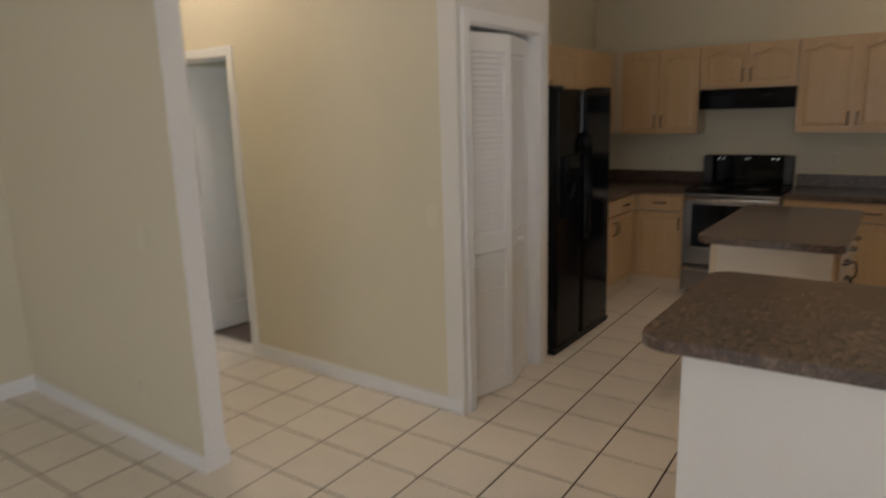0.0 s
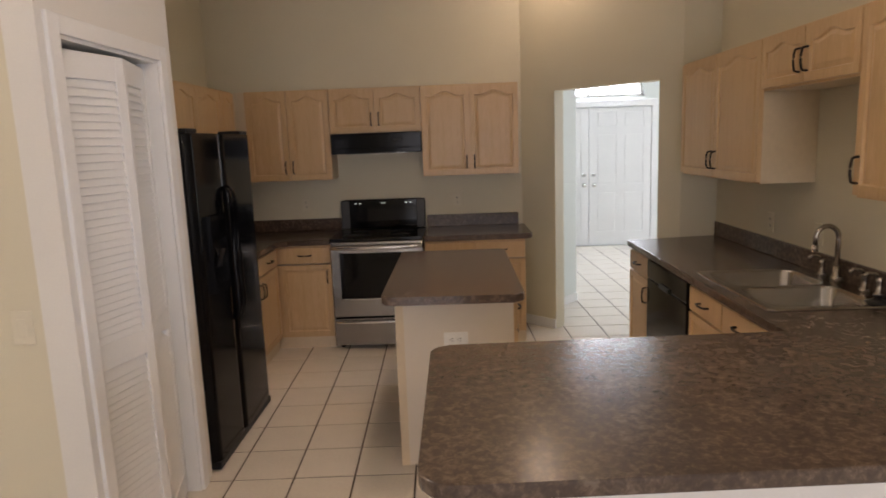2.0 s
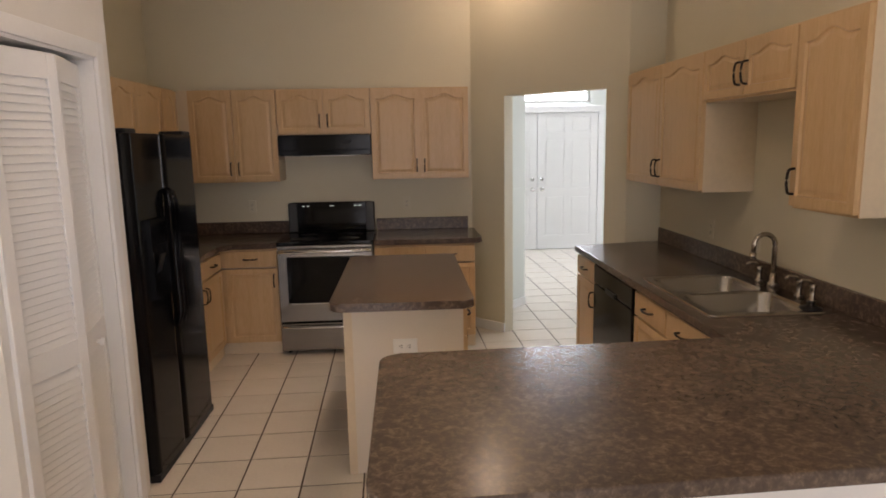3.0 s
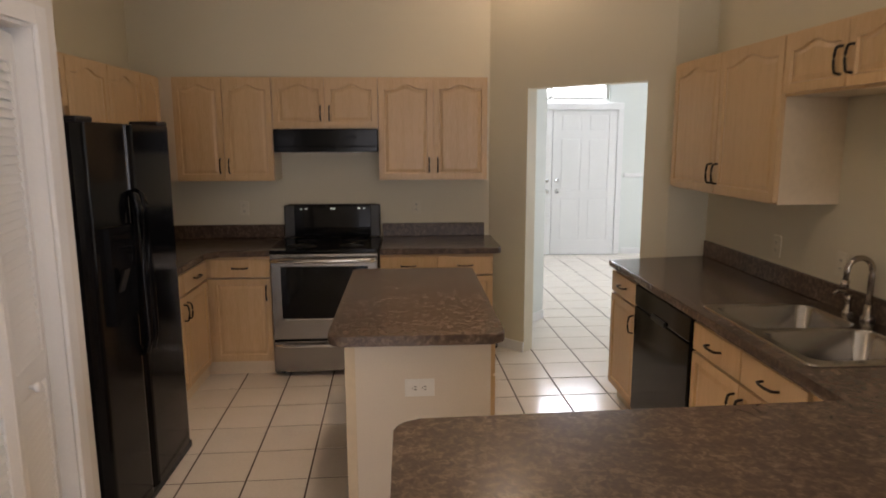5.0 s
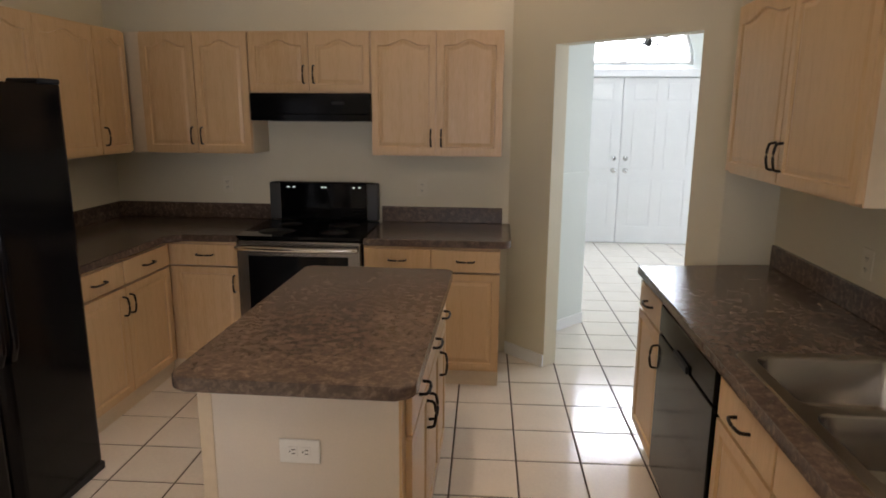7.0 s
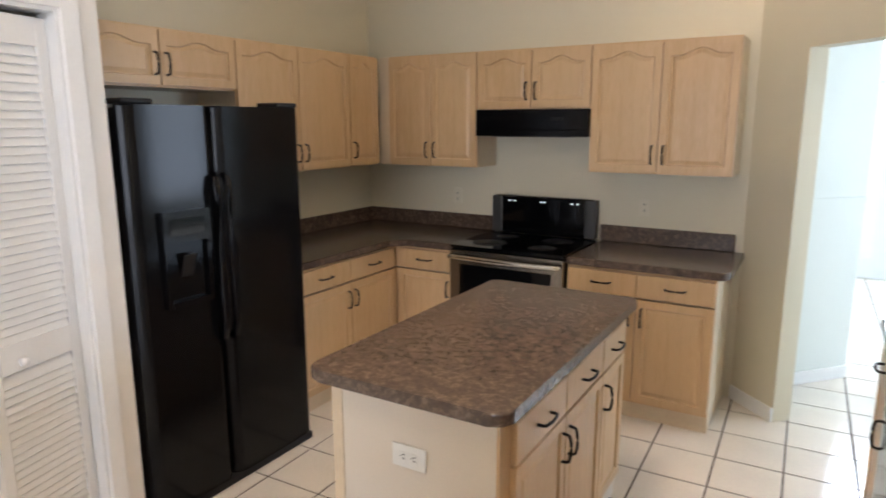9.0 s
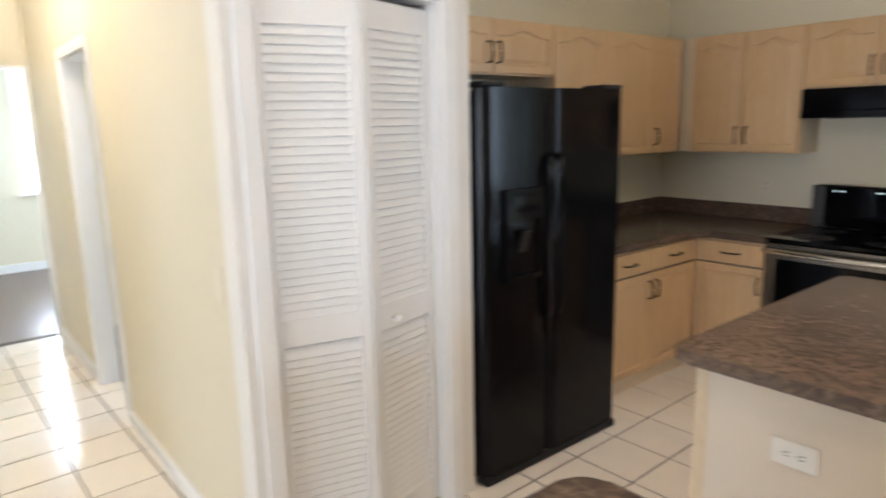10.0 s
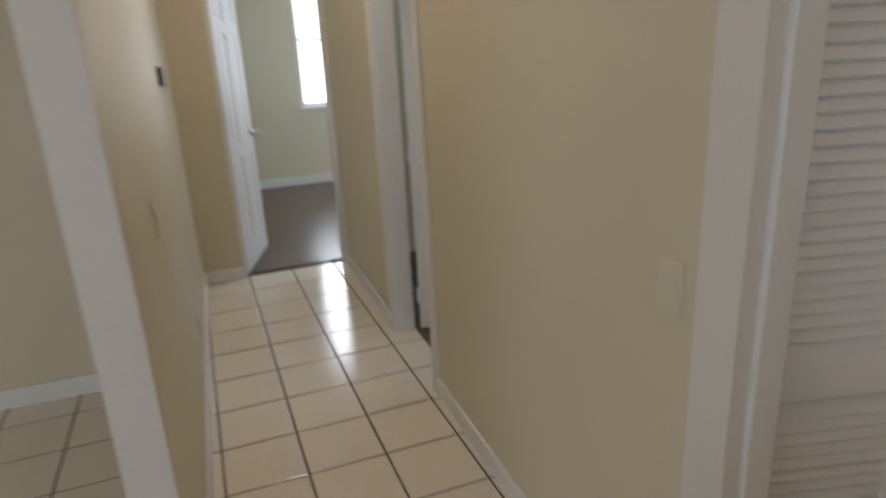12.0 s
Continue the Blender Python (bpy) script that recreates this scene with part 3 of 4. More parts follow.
# sink wall
RX = 1.285 + 0.02
upper_cabinet(pose(RX, 5.31, UZ0, 0, 0, -90), 1.165, UZ1 - UZ0, ((0.0, 0.5825, "r"), (0.5825, 1.165, "l")), RIGHT - RX)
upper_cabinet(pose(RX, 4.142, 1.862, 0, 0, -90), 0.828, UZ1 - 1.862, ((0.0, 0.414, "r"), (0.414, 0.828, "l")), RIGHT - RX, "short pale maple wall cabinet above the sink")
upper_cabinet(pose(RX, 3.311, UZ0, 0, 0, -90), 0.40, UZ1 - UZ0, ((0.0, 0.40, "l"),), RIGHT - RX, "pale maple wall cabinet over the counter's corner")

BY = 5.865
base_cabinet(pose(-1.83, BY, 0), 0.485, ((0.06, 0.485, 0.135, "r"),), BACK - BY)
base_cabinet(pose(-0.575, BY, 0), 0.815, ((0.0, 0.4075, 0.135, "r"), (0.4075, 0.815, 0.135, "l")), BACK - BY)
base_cabinet(pose(-1.80, 4.79, 0, 0, 0, 90), 1.073, ((0.09, 0.56, 0.135, "r"), (0.56, 1.03, 0.135, "l")), 0.655)
SX = 0.955
base_cabinet(pose(SX, 5.30, 0, 0, 0, -90), 0.45, ((0.0, 0.45, 0.135, "r"),), RIGHT - SX, toe_depth=0.045)
base_cabinet(pose(SX, 4.108, 0, 0, 0, -90), 1.09, ((0.0, 0.43, 0.135, "r"), (0.43, 0.86, 0.135, "l")), RIGHT - SX, low=0.20, toe_depth=0.045, label="pale maple sink base cabinet with two drawer fronts and doors")

# ---- worktops ----
CZ0, CZ1 = 0.874, 0.916


def worktop_left():
    ob = thing("worktop", pose(0, 0, 0), "brown mottled laminate worktop in the kitchen corner", "worktop")
    pts = [(LEFT, 4.79), (-1.77, 4.79), (-1.77, 5.75), (-1.69, 5.835), (-1.348, 5.835), (-1.348, BACK), (LEFT, BACK)]
    part("top", prism(pts, CZ0, CZ1, 0.007), COUNTER, ob)
    part("backsplash", box(LEFT + 0.002, -1.348, BACK - 0.022, BACK, CZ1, 1.022, 0.004), COUNTER, ob)
    part("backsplash", box(LEFT, LEFT + 0.022, 4.79, BACK - 0.023, CZ1, 1.022, 0.004), COUNTER, ob)


def worktop_back():
    ob = thing("worktop", pose(0, 0, 0), "brown mottled laminate worktop between stove and doorway", "worktop")
    part("top", prism(rounded(-0.573, 0.30, 5.835, BACK, (0, 0.05, 0, 0)), CZ0, CZ1, 0.007), COUNTER, ob)
    part("backsplash", box(-0.573, 0.245, BACK - 0.022, BACK, CZ1, 1.022, 0.004), COUNTER, ob)


SK = (0.985, 1.568, 3.325, 4.145)


def worktop_sink():
    ob = thing("worktop", pose(0, 0, 0), "brown mottled laminate worktop with sink and wide bar end", "worktop")
    x0, x1, y0, y1 = SK[0] + 0.02, SK[1] - 0.02, SK[2] + 0.02, SK[3] - 0.02
    e = 0.92
    bar = rounded(-0.42, RIGHT, 1.985, 3.03, (0.09, 0, 0, 0.07))
    bar = [(x, y + (0.03 * (x + 0.42) / 2 - 0.03 if y > 2.6 else 0.01 + 0.04 * (x + 0.42))) for x, y in bar]
    bm = bmesh.new()
    outer = [p for p in bar[:-8]]
    i = max(k for k, p in enumerate(bar) if p[0] > 1.5 and p[1] > 2.6)
    ring = bar[:i] + [(RIGHT, 5.43), (1.40, 5.40), (e, 5.325), (e, 3.04)] + bar[i + 1:]
    lo = prism(ring, CZ0, CZ1, 0.008)
    top = part("top", lo, COUNTER, ob)
    cut = new("cutter", bpy.data.meshes.new("cutter"))
    cb = box(x0, x1, y0, y1, CZ0 - 0.1, CZ1 + 0.1)
    cb.to_mesh(cut.data)
    cb.free()
    mod = top.modifiers.new("hole", "BOOLEAN")
    mod.object, mod.operation, mod.solver = cut, "DIFFERENCE", "EXACT"
    deps = bpy.context.evaluated_depsgraph_get()
    me = bpy.data.meshes.new_from_object(top.evaluated_get(deps))
    top.modifiers.clear()
    top.data = me
    bpy.data.objects.remove(cut)
    part("backsplash", box(RIGHT - 0.022, RIGHT, 2.0, 5.405, CZ1, 1.022, 0.004), COUNTER, ob)


worktop_left()
worktop_back()
worktop_sink()


def bar_base():
    ob = thing("bar_base", pose(0, 0, 0), "white painted base of the breakfast bar with a wooden end", "bar base")
    part("panel", box(-0.285, 0.45, 2.045, 2.06, 0.0, CZ0 - 0.001, 0.003), KNEE, ob)
    part("panel", box(0.455, RIGHT, 2.088, 2.10, 0.0, CZ0 - 0.001, 0.003), KNEE, ob)
    part("end_panel", box(-0.29, -0.272, 2.062, 2.97, 0.0, CZ0 - 0.001, 0.002), MAPLE, ob, "pale maple end panel")
    part("carcass", box(-0.271, 0.45, 2.061, 2.10, 0.0, CZ0 - 0.001), MAPLE_SIDE, ob)
    part("carcass", box(-0.271, RIGHT, 2.101, 2.955, 0.0, CZ0 - 0.001), MAPLE_SIDE, ob)


bar_base()


def outlet_plate(name, m, label, w=0.072, h=0.115, sockets=True, mat=None):
    """A wall plate; local x across, z up, facing -y."""
    ob = thing(name, m, label, "outlet" if sockets else "light switch", "wall plates")
    mat = mat or ALMOND
    part("plate", box(-w / 2, w / 2, -0.006, 0, -h / 2, h / 2, 0.003), mat, ob)
    if sockets:
        for s in (-1, 1):
            part("socket", box(-0.016, 0.016, -0.008, -0.006, s * 0.02 - 0.014, s * 0.02 + 0.014, 0.0015, 1), mat, ob)
            for k in (-1, 1):
                part("slot", box(k * 0.006 - 0.0016, k * 0.006 + 0.0016, -0.0086, -0.008, s * 0.02 - 0.003, s * 0.02 + 0.007), SLOT, ob)
            part("slot", box(-0.002, 0.002, -0.0086, -0.008, s * 0.02 - 0.011, s * 0.02 - 0.007), SLOT, ob)
    else:
        part("rocker", box(-0.016, 0.016, -0.010, -0.006, -0.032, 0.032, 0.002, 1), mat, ob)
    return ob


def island():
    x0, x1, y0, y1 = -0.63, -0.035, 3.835, 5.07
    ob = thing("kitchen_island", pose(0, 0, 0), "kitchen island with pale sides and a brown mottled top", "kitchen island")
    part("body", box(x0, x1, y0, y1, 0.0, CZ0 - 0.001, 0.002, 1), ISLE, ob, "plain pale painted front panel")
    part("side_panel", box(x0 - 0.006, x0 - 0.001, y0 + 0.001, y1, 0.0, CZ0 - 0.002), MAPLE, ob)
    part("corner_strip", box(x0 - 0.006, x0 + 0.035, y0 - 0.005, y0 - 0.001, 0.0, CZ0 - 0.002), MAPLE_SIDE, ob)
    part("corner_strip", box(x1 - 0.004, x1 + 0.004, y0 - 0.006, y0 - 0.001, 0.0, CZ0 - 0.002), MAPLE, ob)
    part("top", prism(rounded(-0.70, 0.015, 3.772, 5.14, (0.055, 0.055, 0.03, 0.03)), CZ0, CZ1, 0.008), COUNTER, ob, "brown mottled laminate top")
    fr = part("face_frame", box(x1 + 0.001, x1 + 0.004, y0, y1, 0.10, CZ0 - 0.002), MAPLE, ob)
    ys = (3.90, 4.32, 4.735, 5.05)
    for a, b in zip(ys, ys[1:]):
        d = part("drawer", box(0, b - a - 2 * GAP, -0.02, 0, 0, 0.135, 0.004), MAPLE, ob)
        d.matrix_local = pose(x1 + 0.004, a + GAP, 0.70, 0, 0, 90)
        hb = part("handle", moved(bow_handle(), pose(0, 0, 0, 0, 90, 0)), BRONZE, d, "dark bronze bow handle")
        hb.location = ((b - a) / 2 - GAP, -0.02, 0.067)
    for (a, b), hd in zip(zip(ys, ys[1:]), ("r", "l", "l")):
        d = part("door", front_panel(b - a - 2 * GAP, 0.575, False), MAPLE, ob)
        d.matrix_local = pose(x1 + 0.004, a + GAP, 0.115, 0, 0, 90)
        hb = part("handle", bow_handle(), BRONZE, d, "dark bronze bow handle")
        hb.location = (0.028 if hd == "l" else b - a - 2 * GAP - 0.028, -0.02, 0.47)


island()
outlet_plate("wall_outlet", pose(-0.333, 3.829, 0.678, 0, 90, 0), "white double outlet set sideways in the island's front", 0.076, 0.122, True, PLATE)
for x, z in ((-1.66, 1.15), (-0.30, 1.15)):
    outlet_plate("wall_outlet", pose(x, BACK, z), "cream wall outlet above the backsplash")
for y in (4.60, 4.08):
    outlet_plate("wall_outlet", pose(RIGHT, y, 1.115, 0, 0, -90), "cream wall outlet above the sink backsplash")
outlet_plate("light_switch", pose(-1.80, HALL_R, 1.09), "white rocker switch on the hall wall", 0.075, 0.12, False)
outlet_plate("light_switch", pose(-2.95, HALL_L, 1.10, 0, 0, 180), "white rocker switch on the hall wall", 0.075, 0.12, False)
outlet_plate("wall_outlet", pose(-4.0, HALL_L, 0.30, 0, 0, 180), "white outlet low on the hall wall")
outlet_plate("light_switch", pose(-2.62, NIB_Y, 1.10), "cream switch on the free-standing wall", 0.075, 0.12, False)
outlet_plate("wall_outlet", pose(-2.80, NIB_Y, 0.32), "cream outlet low on the free-standing wall")

# ---- appliances ----


def refrigerator():
    ob = thing("refrigerator", pose(-1.578, 3.815, 0, 0, 0, 90), "black side-by-side refrigerator with an ice and water dispenser", "refrigerator")
    w, h, seam = 0.945, 1.74, 0.405
    part("cabinet", box(0.004, w - 0.004, 0.075, 0.78, 0.03, h, 0.006), BLACK, ob)
    part("grille", box(0.01, w - 0.01, 0.010, 0.075, 0.004, 0.042, 0.004), BLACK_PLASTIC, ob)

    def leaf(x0, x1, hole=None):
        """A gently bowed door."""
        n = 36
        pts = []
        for i in range(n + 1):
            u = i / n
            e = min(u, 1 - u) * (x1 - x0)
            edge = 0.034 * max(0.0, 1 - e / 0.045) ** 2.2
            bow = 0.010 * (1 - ((x0 + u * (x1 - x0)) / w * 2 - 1) ** 2)
            pts.append((x0 + u * (x1 - x0), 0.012 - bow + edge))
        pts += [(x1, 0.07), (x0, 0.07)]
        b = prism(pts, 0.045, h + 0.012, 0.005)
        return b
    d1 = part("freezer_door", leaf(0.0, seam - 0.003), BLACK, ob)
    d2 = part("fresh_food_door", leaf(seam + 0.003, w), BLACK, ob)
    # dispenser
    x0, x1, z0, z1 = 0.11, 0.335, 0.93, 1.33
    part("dispenser_frame", boxes((x0, x0 + 0.018, -0.016, 0.01, z0, z1), (x1 - 0.018, x1, -0.016, 0.01, z0, z1), (x0 + 0.018, x1 - 0.018, -0.016, 0.01, z1 - 0.13, z1), (x0 + 0.018, x1 - 0.018, -0.022, 0.01, z0, z0 + 0.025)), BLACK, d1, "black plastic dispenser surround")
    part("dispenser_panel", box(x0 + 0.03, x1 - 0.03, -0.019, -0.016, z1 - 0.10, z1 - 0.03, 0.001, 1), BLACK_GLASS, d1)
    part("dispenser_paddle", moved(box(-0.03, 0.03, -0.004, 0.004, -0.05, 0.05, 0.002, 1), pose((x0 + x1) / 2, -0.009, z0 + 0.17, 18)), BLACK_PLASTIC, d1, "small dispenser lever")
    for door, x in ((d1, seam - 0.032), (d2, seam + 0.032)):
        pts = [(x, 0.005, 1.46), (x, -0.022, 1.445), (x, -0.036, 1.39), (x, -0.042, 1.10), (x, -0.036, 0.80), (x, -0.022, 0.745), (x, 0.005, 0.73)]
        part("handle", tube(pts, 0.015, 12), BLACK, door, "long curved black handle")
    for x in (0.05, w - 0.10):
        part("hinge_cap", box(x - 0.045, x + 0.09, 0.02, 0.16, h + 0.012, h + 0.035, 0.008), BLACK_PLASTIC, ob)
    for x in (0.07, w - 0.07):
        part("foot", moved(turned([(0.02, 0), (0.02, 0.03)], 12), pose(x, 0.10, 0)), BLACK_PLASTIC, ob)


refrigerator()


def stove():
    ob = thing("stove", pose(-1.341, 5.80, 0), "stainless steel electric range with black glass top", "stove")
    w = 0.760
    part("body", box(0.0, w, 0.045, 0.65, 0.03, 0.905, 0.003), BLACK, ob)
    part("cooktop", prism(rounded(-0.001, w + 0.001, 0.0, 0.60, (0.02, 0.02, 0, 0)), 0.906, 0.924, 0.006), BLACK_GLASS, ob, "black glass cooktop")
    for x, y, r in ((0.2, 0.17, 0.11), (0.56, 0.17, 0.085), (0.2, 0.44, 0.075), (0.56, 0.44, 0.10)):
        ring = turned([(r, 0), (r, 0.0006)], 32)
        part("burner", moved(ring, pose(x, y, 0.9242)), BLACK_PLASTIC, ob, "faint round heating zone")
    dr = part("oven_door", box(0.003, w - 0.003, 0.0, 0.044, 0.275, 0.895, 0.006), STEEL, ob, "stainless steel oven door")
    part("window", box(0.075, w - 0.075, -0.004, 0.0, 0.43, 0.805, 0.002, 1), BLACK_GLASS, dr, "dark oven window")
    part("window_trim", box(0.095, w - 0.095, -0.007, 0.0, 0.420, 0.429, 0.002, 1), CHROME, dr)
    hp = [(0.02 + (w - 0.04) * i / 12, -0.035 - 0.022 * (1 - (i / 6 - 1) ** 2), 0.855) for i in range(13)]
    part("handle", joined(tube([(0.03, 0.0, 0.855)] + hp + [(w - 0.03, 0.0, 0.855)], 0.016, 10)), CHROME, dr, "bowed steel handle")
    dw = part("drawer", box(0.003, w - 0.003, 0.0, 0.044, 0.035, 0.262, 0.006), STEEL, ob, "stainless steel storage drawer")
    hp = [(0.02 + (w - 0.04) * i / 12, -0.012 - 0.02 * (1 - (i / 6 - 1) ** 2), 0.235) for i in range(13)]
    part("handle", tube([(0.03, 0.01, 0.235)] + hp + [(w - 0.03, 0.01, 0.235)], 0.012, 10), CHROME, dw, "bowed steel lip")
    bp = part("backguard", moved(box(0.03, w - 0.03, 0.595, 0.655, 0.925, 1.185, 0.012), Matrix.Identity(4)), BLACK_GLASS, ob, "black glass control panel")
    part("end_cap", box(0.006, 0.085, 0.590, 0.658, 0.925, 1.18, 0.01), GREY, bp)
    part("end_cap", box(w - 0.085, w - 0.006, 0.590, 0.658, 0.925, 1.18, 0.01), GREY, bp)
    for x0, x1 in ((0.13, 0.147), (0.17, 0.187), (0.366, 0.380), (0.388, 0.402), (0.58, 0.597), (0.62, 0.637)):
        part("display", box(x0, x1, 0.592, 0.595, 1.147, 1.154), DISPLAY, bp, "lit marks on the control panel")
    for x in (0.05, w - 0.05):
        part("foot", moved(turned([(0.018, 0), (0.018, 0.03)], 10), pose(x, 0.09, 0)), BLACK_PLASTIC, ob)


stove()


def range_hood():
    ob = thing("range_hood", pose(-1.343, 6.150, 1.592), "black under-cabinet range hood", "range hood")
    w = 0.758
    part("shell", box(0.0, w, 0.012, BACK - 6.15, 0.0, 0.169, 0.004), BLACK, ob)
    part("front_band", box(0.0, w, 0.0, 0.011, 0.045, 0.166, 0.003), BLACK, ob)
    part("lower_lip", box(0.0, w, -0.004, 0.011, 0.002, 0.043, 0.004), BLACK, ob)
    part("switch", box(0.52, 0.60, -0.004, 0.0, 0.10, 0.118, 0.001, 1), BLACK_PLASTIC, ob)
    part("filter", box(0.12, w - 0.12, 0.03, 0.28, -0.004, 0.0), STEEL, ob)


range_hood()


def dishwasher():
    ob = thing("dishwasher", pose(0.945, 4.845, 0, 0, 0, -90), "black dishwasher under the sink counter", "dishwasher")
    w = 0.733
    part("tub", box(0.004, w - 0.004, 0.03, 0.6, 0.02, 0.868), BLACK_PLASTIC, ob)
    part("door", box(0.004, w - 0.004, -0.022, 0.028, 0.115, 0.74, 0.006), BLACK, ob)
    cp = part("control_panel", box(0.004, w - 0.004, -0.022, 0.028, 0.746, 0.866, 0.006), BLACK, ob)
    part("latch", box(w / 2 - 0.09, w / 2 + 0.09, -0.034, -0.022, 0.735, 0.765, 0.005), BLACK_PLASTIC, cp, "black plastic door latch")
    part("toe_kick", box(0.01, w - 0.01, 0.03, 0.05, 0.0, 0.112), BLACK_PLASTIC, ob)
    part("badge", box(w - 0.13, w - 0.11, -0.0235, -0.022, 0.20, 0.22), PLATE, ob, "small pale badge")


dishwasher()


def bowl(x0, x1, y0, y1, depth):
    """An open basin with rounded corners and a thin wall."""
    bm = bmesh.new()
    rings = []
    for inset, z, r in ((0.0, 0.0, 0.06), (0.006, -0.010, 0.06), (0.012, -depth + 0.03, 0.055), (0.03, -depth + 0.006, 0.05), (0.06, -depth, 0.04)):
        rings.append([bm.verts.new((x, y, z)) for x, y in rounded(x0 + inset, x1 - inset, y0 + inset, y1 - inset, (r,) * 4, 6)])
    for a, b in zip(rings, rings[1:]):
        for i in range(len(a)):
            j = (i + 1) % len(a)
            bm.faces.new((a[i], a[j], b[j], b[i]))
    bm.faces.new(rings[-1])
    for f in bm.faces:
        f.smooth = True
    return bm


def sink():
    x0, x1, y0, y1 = SK
    ob = thing("kitchen_sink", pose(0, 0, CZ1 + 0.001), "stainless steel double-bowl sink set into the worktop", "sink")
    ix0, ix1 = x0 + 0.035, x1 - 0.10
    ym = 3.735
    spans = ((y0 + 0.035, ym - 0.014), (ym + 0.014, y1 - 0.035))
    bm = bmesh.new()
    # rim: a frame of strips round two rounded holes
    outer = [bm.verts.new((x, y, 0.006)) for x, y in rounded(x0, x1, y0, y1, (0.03,) * 4, 5)]
    holes = [[bm.verts.new((x, y, 0.006)) for x, y in rounded(ix0, ix1, a, b, (0.06,) * 4, 6)] for a, b in spans]
    edges = []
    for ring in (outer, *holes):
        for i in range(len(ring)):
            edges.append(bm.edges.new((ring[i], ring[(i + 1) % len(ring)])))
    bmesh.ops.triangle_fill(bm, edges=edges, use_beauty=True)
    low = [bm.verts.new((v.co.x + (0.004 if v.co.x > 1.2 else -0.004), v.co.y + (0.004 if v.co.y > 3.7 else -0.004), 0.0)) for v in outer]
    for i in range(len(outer)):
        j = (i + 1) % len(outer)
        bm.faces.new((outer[i], outer[j], low[j], low[i]))
    part("rim", bm, SINK_STEEL, ob)
    for a, b in spans:
        bw = part("bowl", moved(bowl(ix0, ix1, a, b, 0.17), pose(0, 0, 0.006)), SINK_STEEL, ob)
        part("drain", moved(turned([(0.045, 0), (0.045, 0.003), (0.03, 0.004)], 20), pose((ix0 + ix1) / 2, (a + b) / 2, -0.1635)), CHROME, bw, "round steel drain")


sink()


def faucet():
    ob = thing("kitchen_faucet", pose(1.547, 3.825, CZ1 + 0.0075), "tall satin gooseneck faucet at the sink", "faucet")
    part("base", turned([(0.028, 0), (0.028, 0.012), (0.018, 0.03), (0.016, 0.07)], 18), NICKEL, ob)
    pts = [(0, 0, 0.05), (0, 0, 0.20)]
    for i in range(11):
        a = math.pi * i / 10
        pts.append((-0.055 + 0.055 * math.cos(a), 0, 0.215 + 0.055 * math.sin(a)))
    pts.append((-0.112, 0, 0.165))
    part("spout", tube(pts, 0.0125, 12), NICKEL, ob)
    part("tip", tube([(-0.1115, 0, 0.178), (-0.113, 0, 0.145)], 0.016, 12), NICKEL, ob)


def sink_fitting(x, y, name, label):
    ob = thing(name, pose(x, y, CZ1 + 0.0075), label, "sink fitting")
    part("base", turned([(0.022, 0), (0.022, 0.01), (0.013, 0.02), (0.013, 0.06), (0.016, 0.075), (0.010, 0.085)], 16), NICKEL, ob)
    part("nozzle", tube([(0, 0, 0.075), (-0.02, 0, 0.10), (-0.055, 0.0, 0.105), (-0.07, 0, 0.09)], 0.008, 10), NICKEL, ob)


faucet()
sink_fitting(1.54, 3.94, "water_dispenser_tap", "small satin filtered-water tap beside the faucet")
sink_fitting(1.535, 3.585, "side_sprayer", "satin side sprayer on the sink's rim")
sink_fitting(1.54, 3.49, "soap_dispenser", "satin soap dispenser on the sink's rim")
st = thing("sink_stopper", pose(1.46, 3.375, CZ1 + 0.0075), "black rubber sink stopper lying on the rim", "sink stopper")
part("disc", turned([(0.045, 0), (0.048, 0.008), (0.03, 0.014), (0.014, 0.02), (0.014, 0.03), (0.02, 0.034)], 20), BLACK_PLASTIC, st)

# ---- closet door ----


def louvred_leaf(parent, m, w, h):
    leaf = part("leaf", box(0.042, w - 0.042, 0, 0.028, 0.84, 0.94, 0.001, 1), WHITE, parent)
    for x in (0, w - 0.042):
        part("stile", box(x, x + 0.042, 0, 0.028, 0, h, 0.002, 1), WHITE, leaf)
    part("rail", box(0.042, w - 0.042, 0, 0.028, 0, 0.11, 0.001, 1), WHITE, leaf)
    part("rail", box(0.042, w - 0.042, 0, 0.028, h - 0.095, h, 0.001, 1), WHITE, leaf)
    leaf.matrix_local = m
    slat = moved(box(0.040, w - 0.040, -0.003, 0.003, -0.0235, 0.0235, 0.002, 1), pose(0, 0, 0, -21))
    first = part("slat", slat, WHITE, leaf)
    z, made = 0.125, 0
    while z < h - 0.085:
        if not 0.832 < z < 0.948:
            s = first if made == 0 else new("slat", first.data)
            s.parent = leaf
            s.location = (0, 0.014, z)
            made += 1
        z += 0.0298
    return leaf


bif = thing("door_closet", pose(PX - 0.062, BI0 + 0.014, 0.012, 0, 0, 90), "white louvred bifold closet door, folded slightly open", "bifold door", "", "structure")
fold = 14.0
lw = 0.368
louvred_leaf(bif, pose(0, 0, 0, 0, 0, -fold), lw, 2.02)
c, s = math.cos(radians(fold)), math.sin(radians(fold))
louvred_leaf(bif, pose(lw * c + 0.004, -lw * s, 0, 0, 0, fold), lw, 2.02)
kb = part("knob", moved(turned([(0.008, 0), (0.008, 0.012), (0.017, 0.02), (0.014, 0.032)], 14), pose(0, 0, 0, 90)), WHITE, bif)
kb.location = (lw + 0.10, -lw * s + 0.012, 0.88)

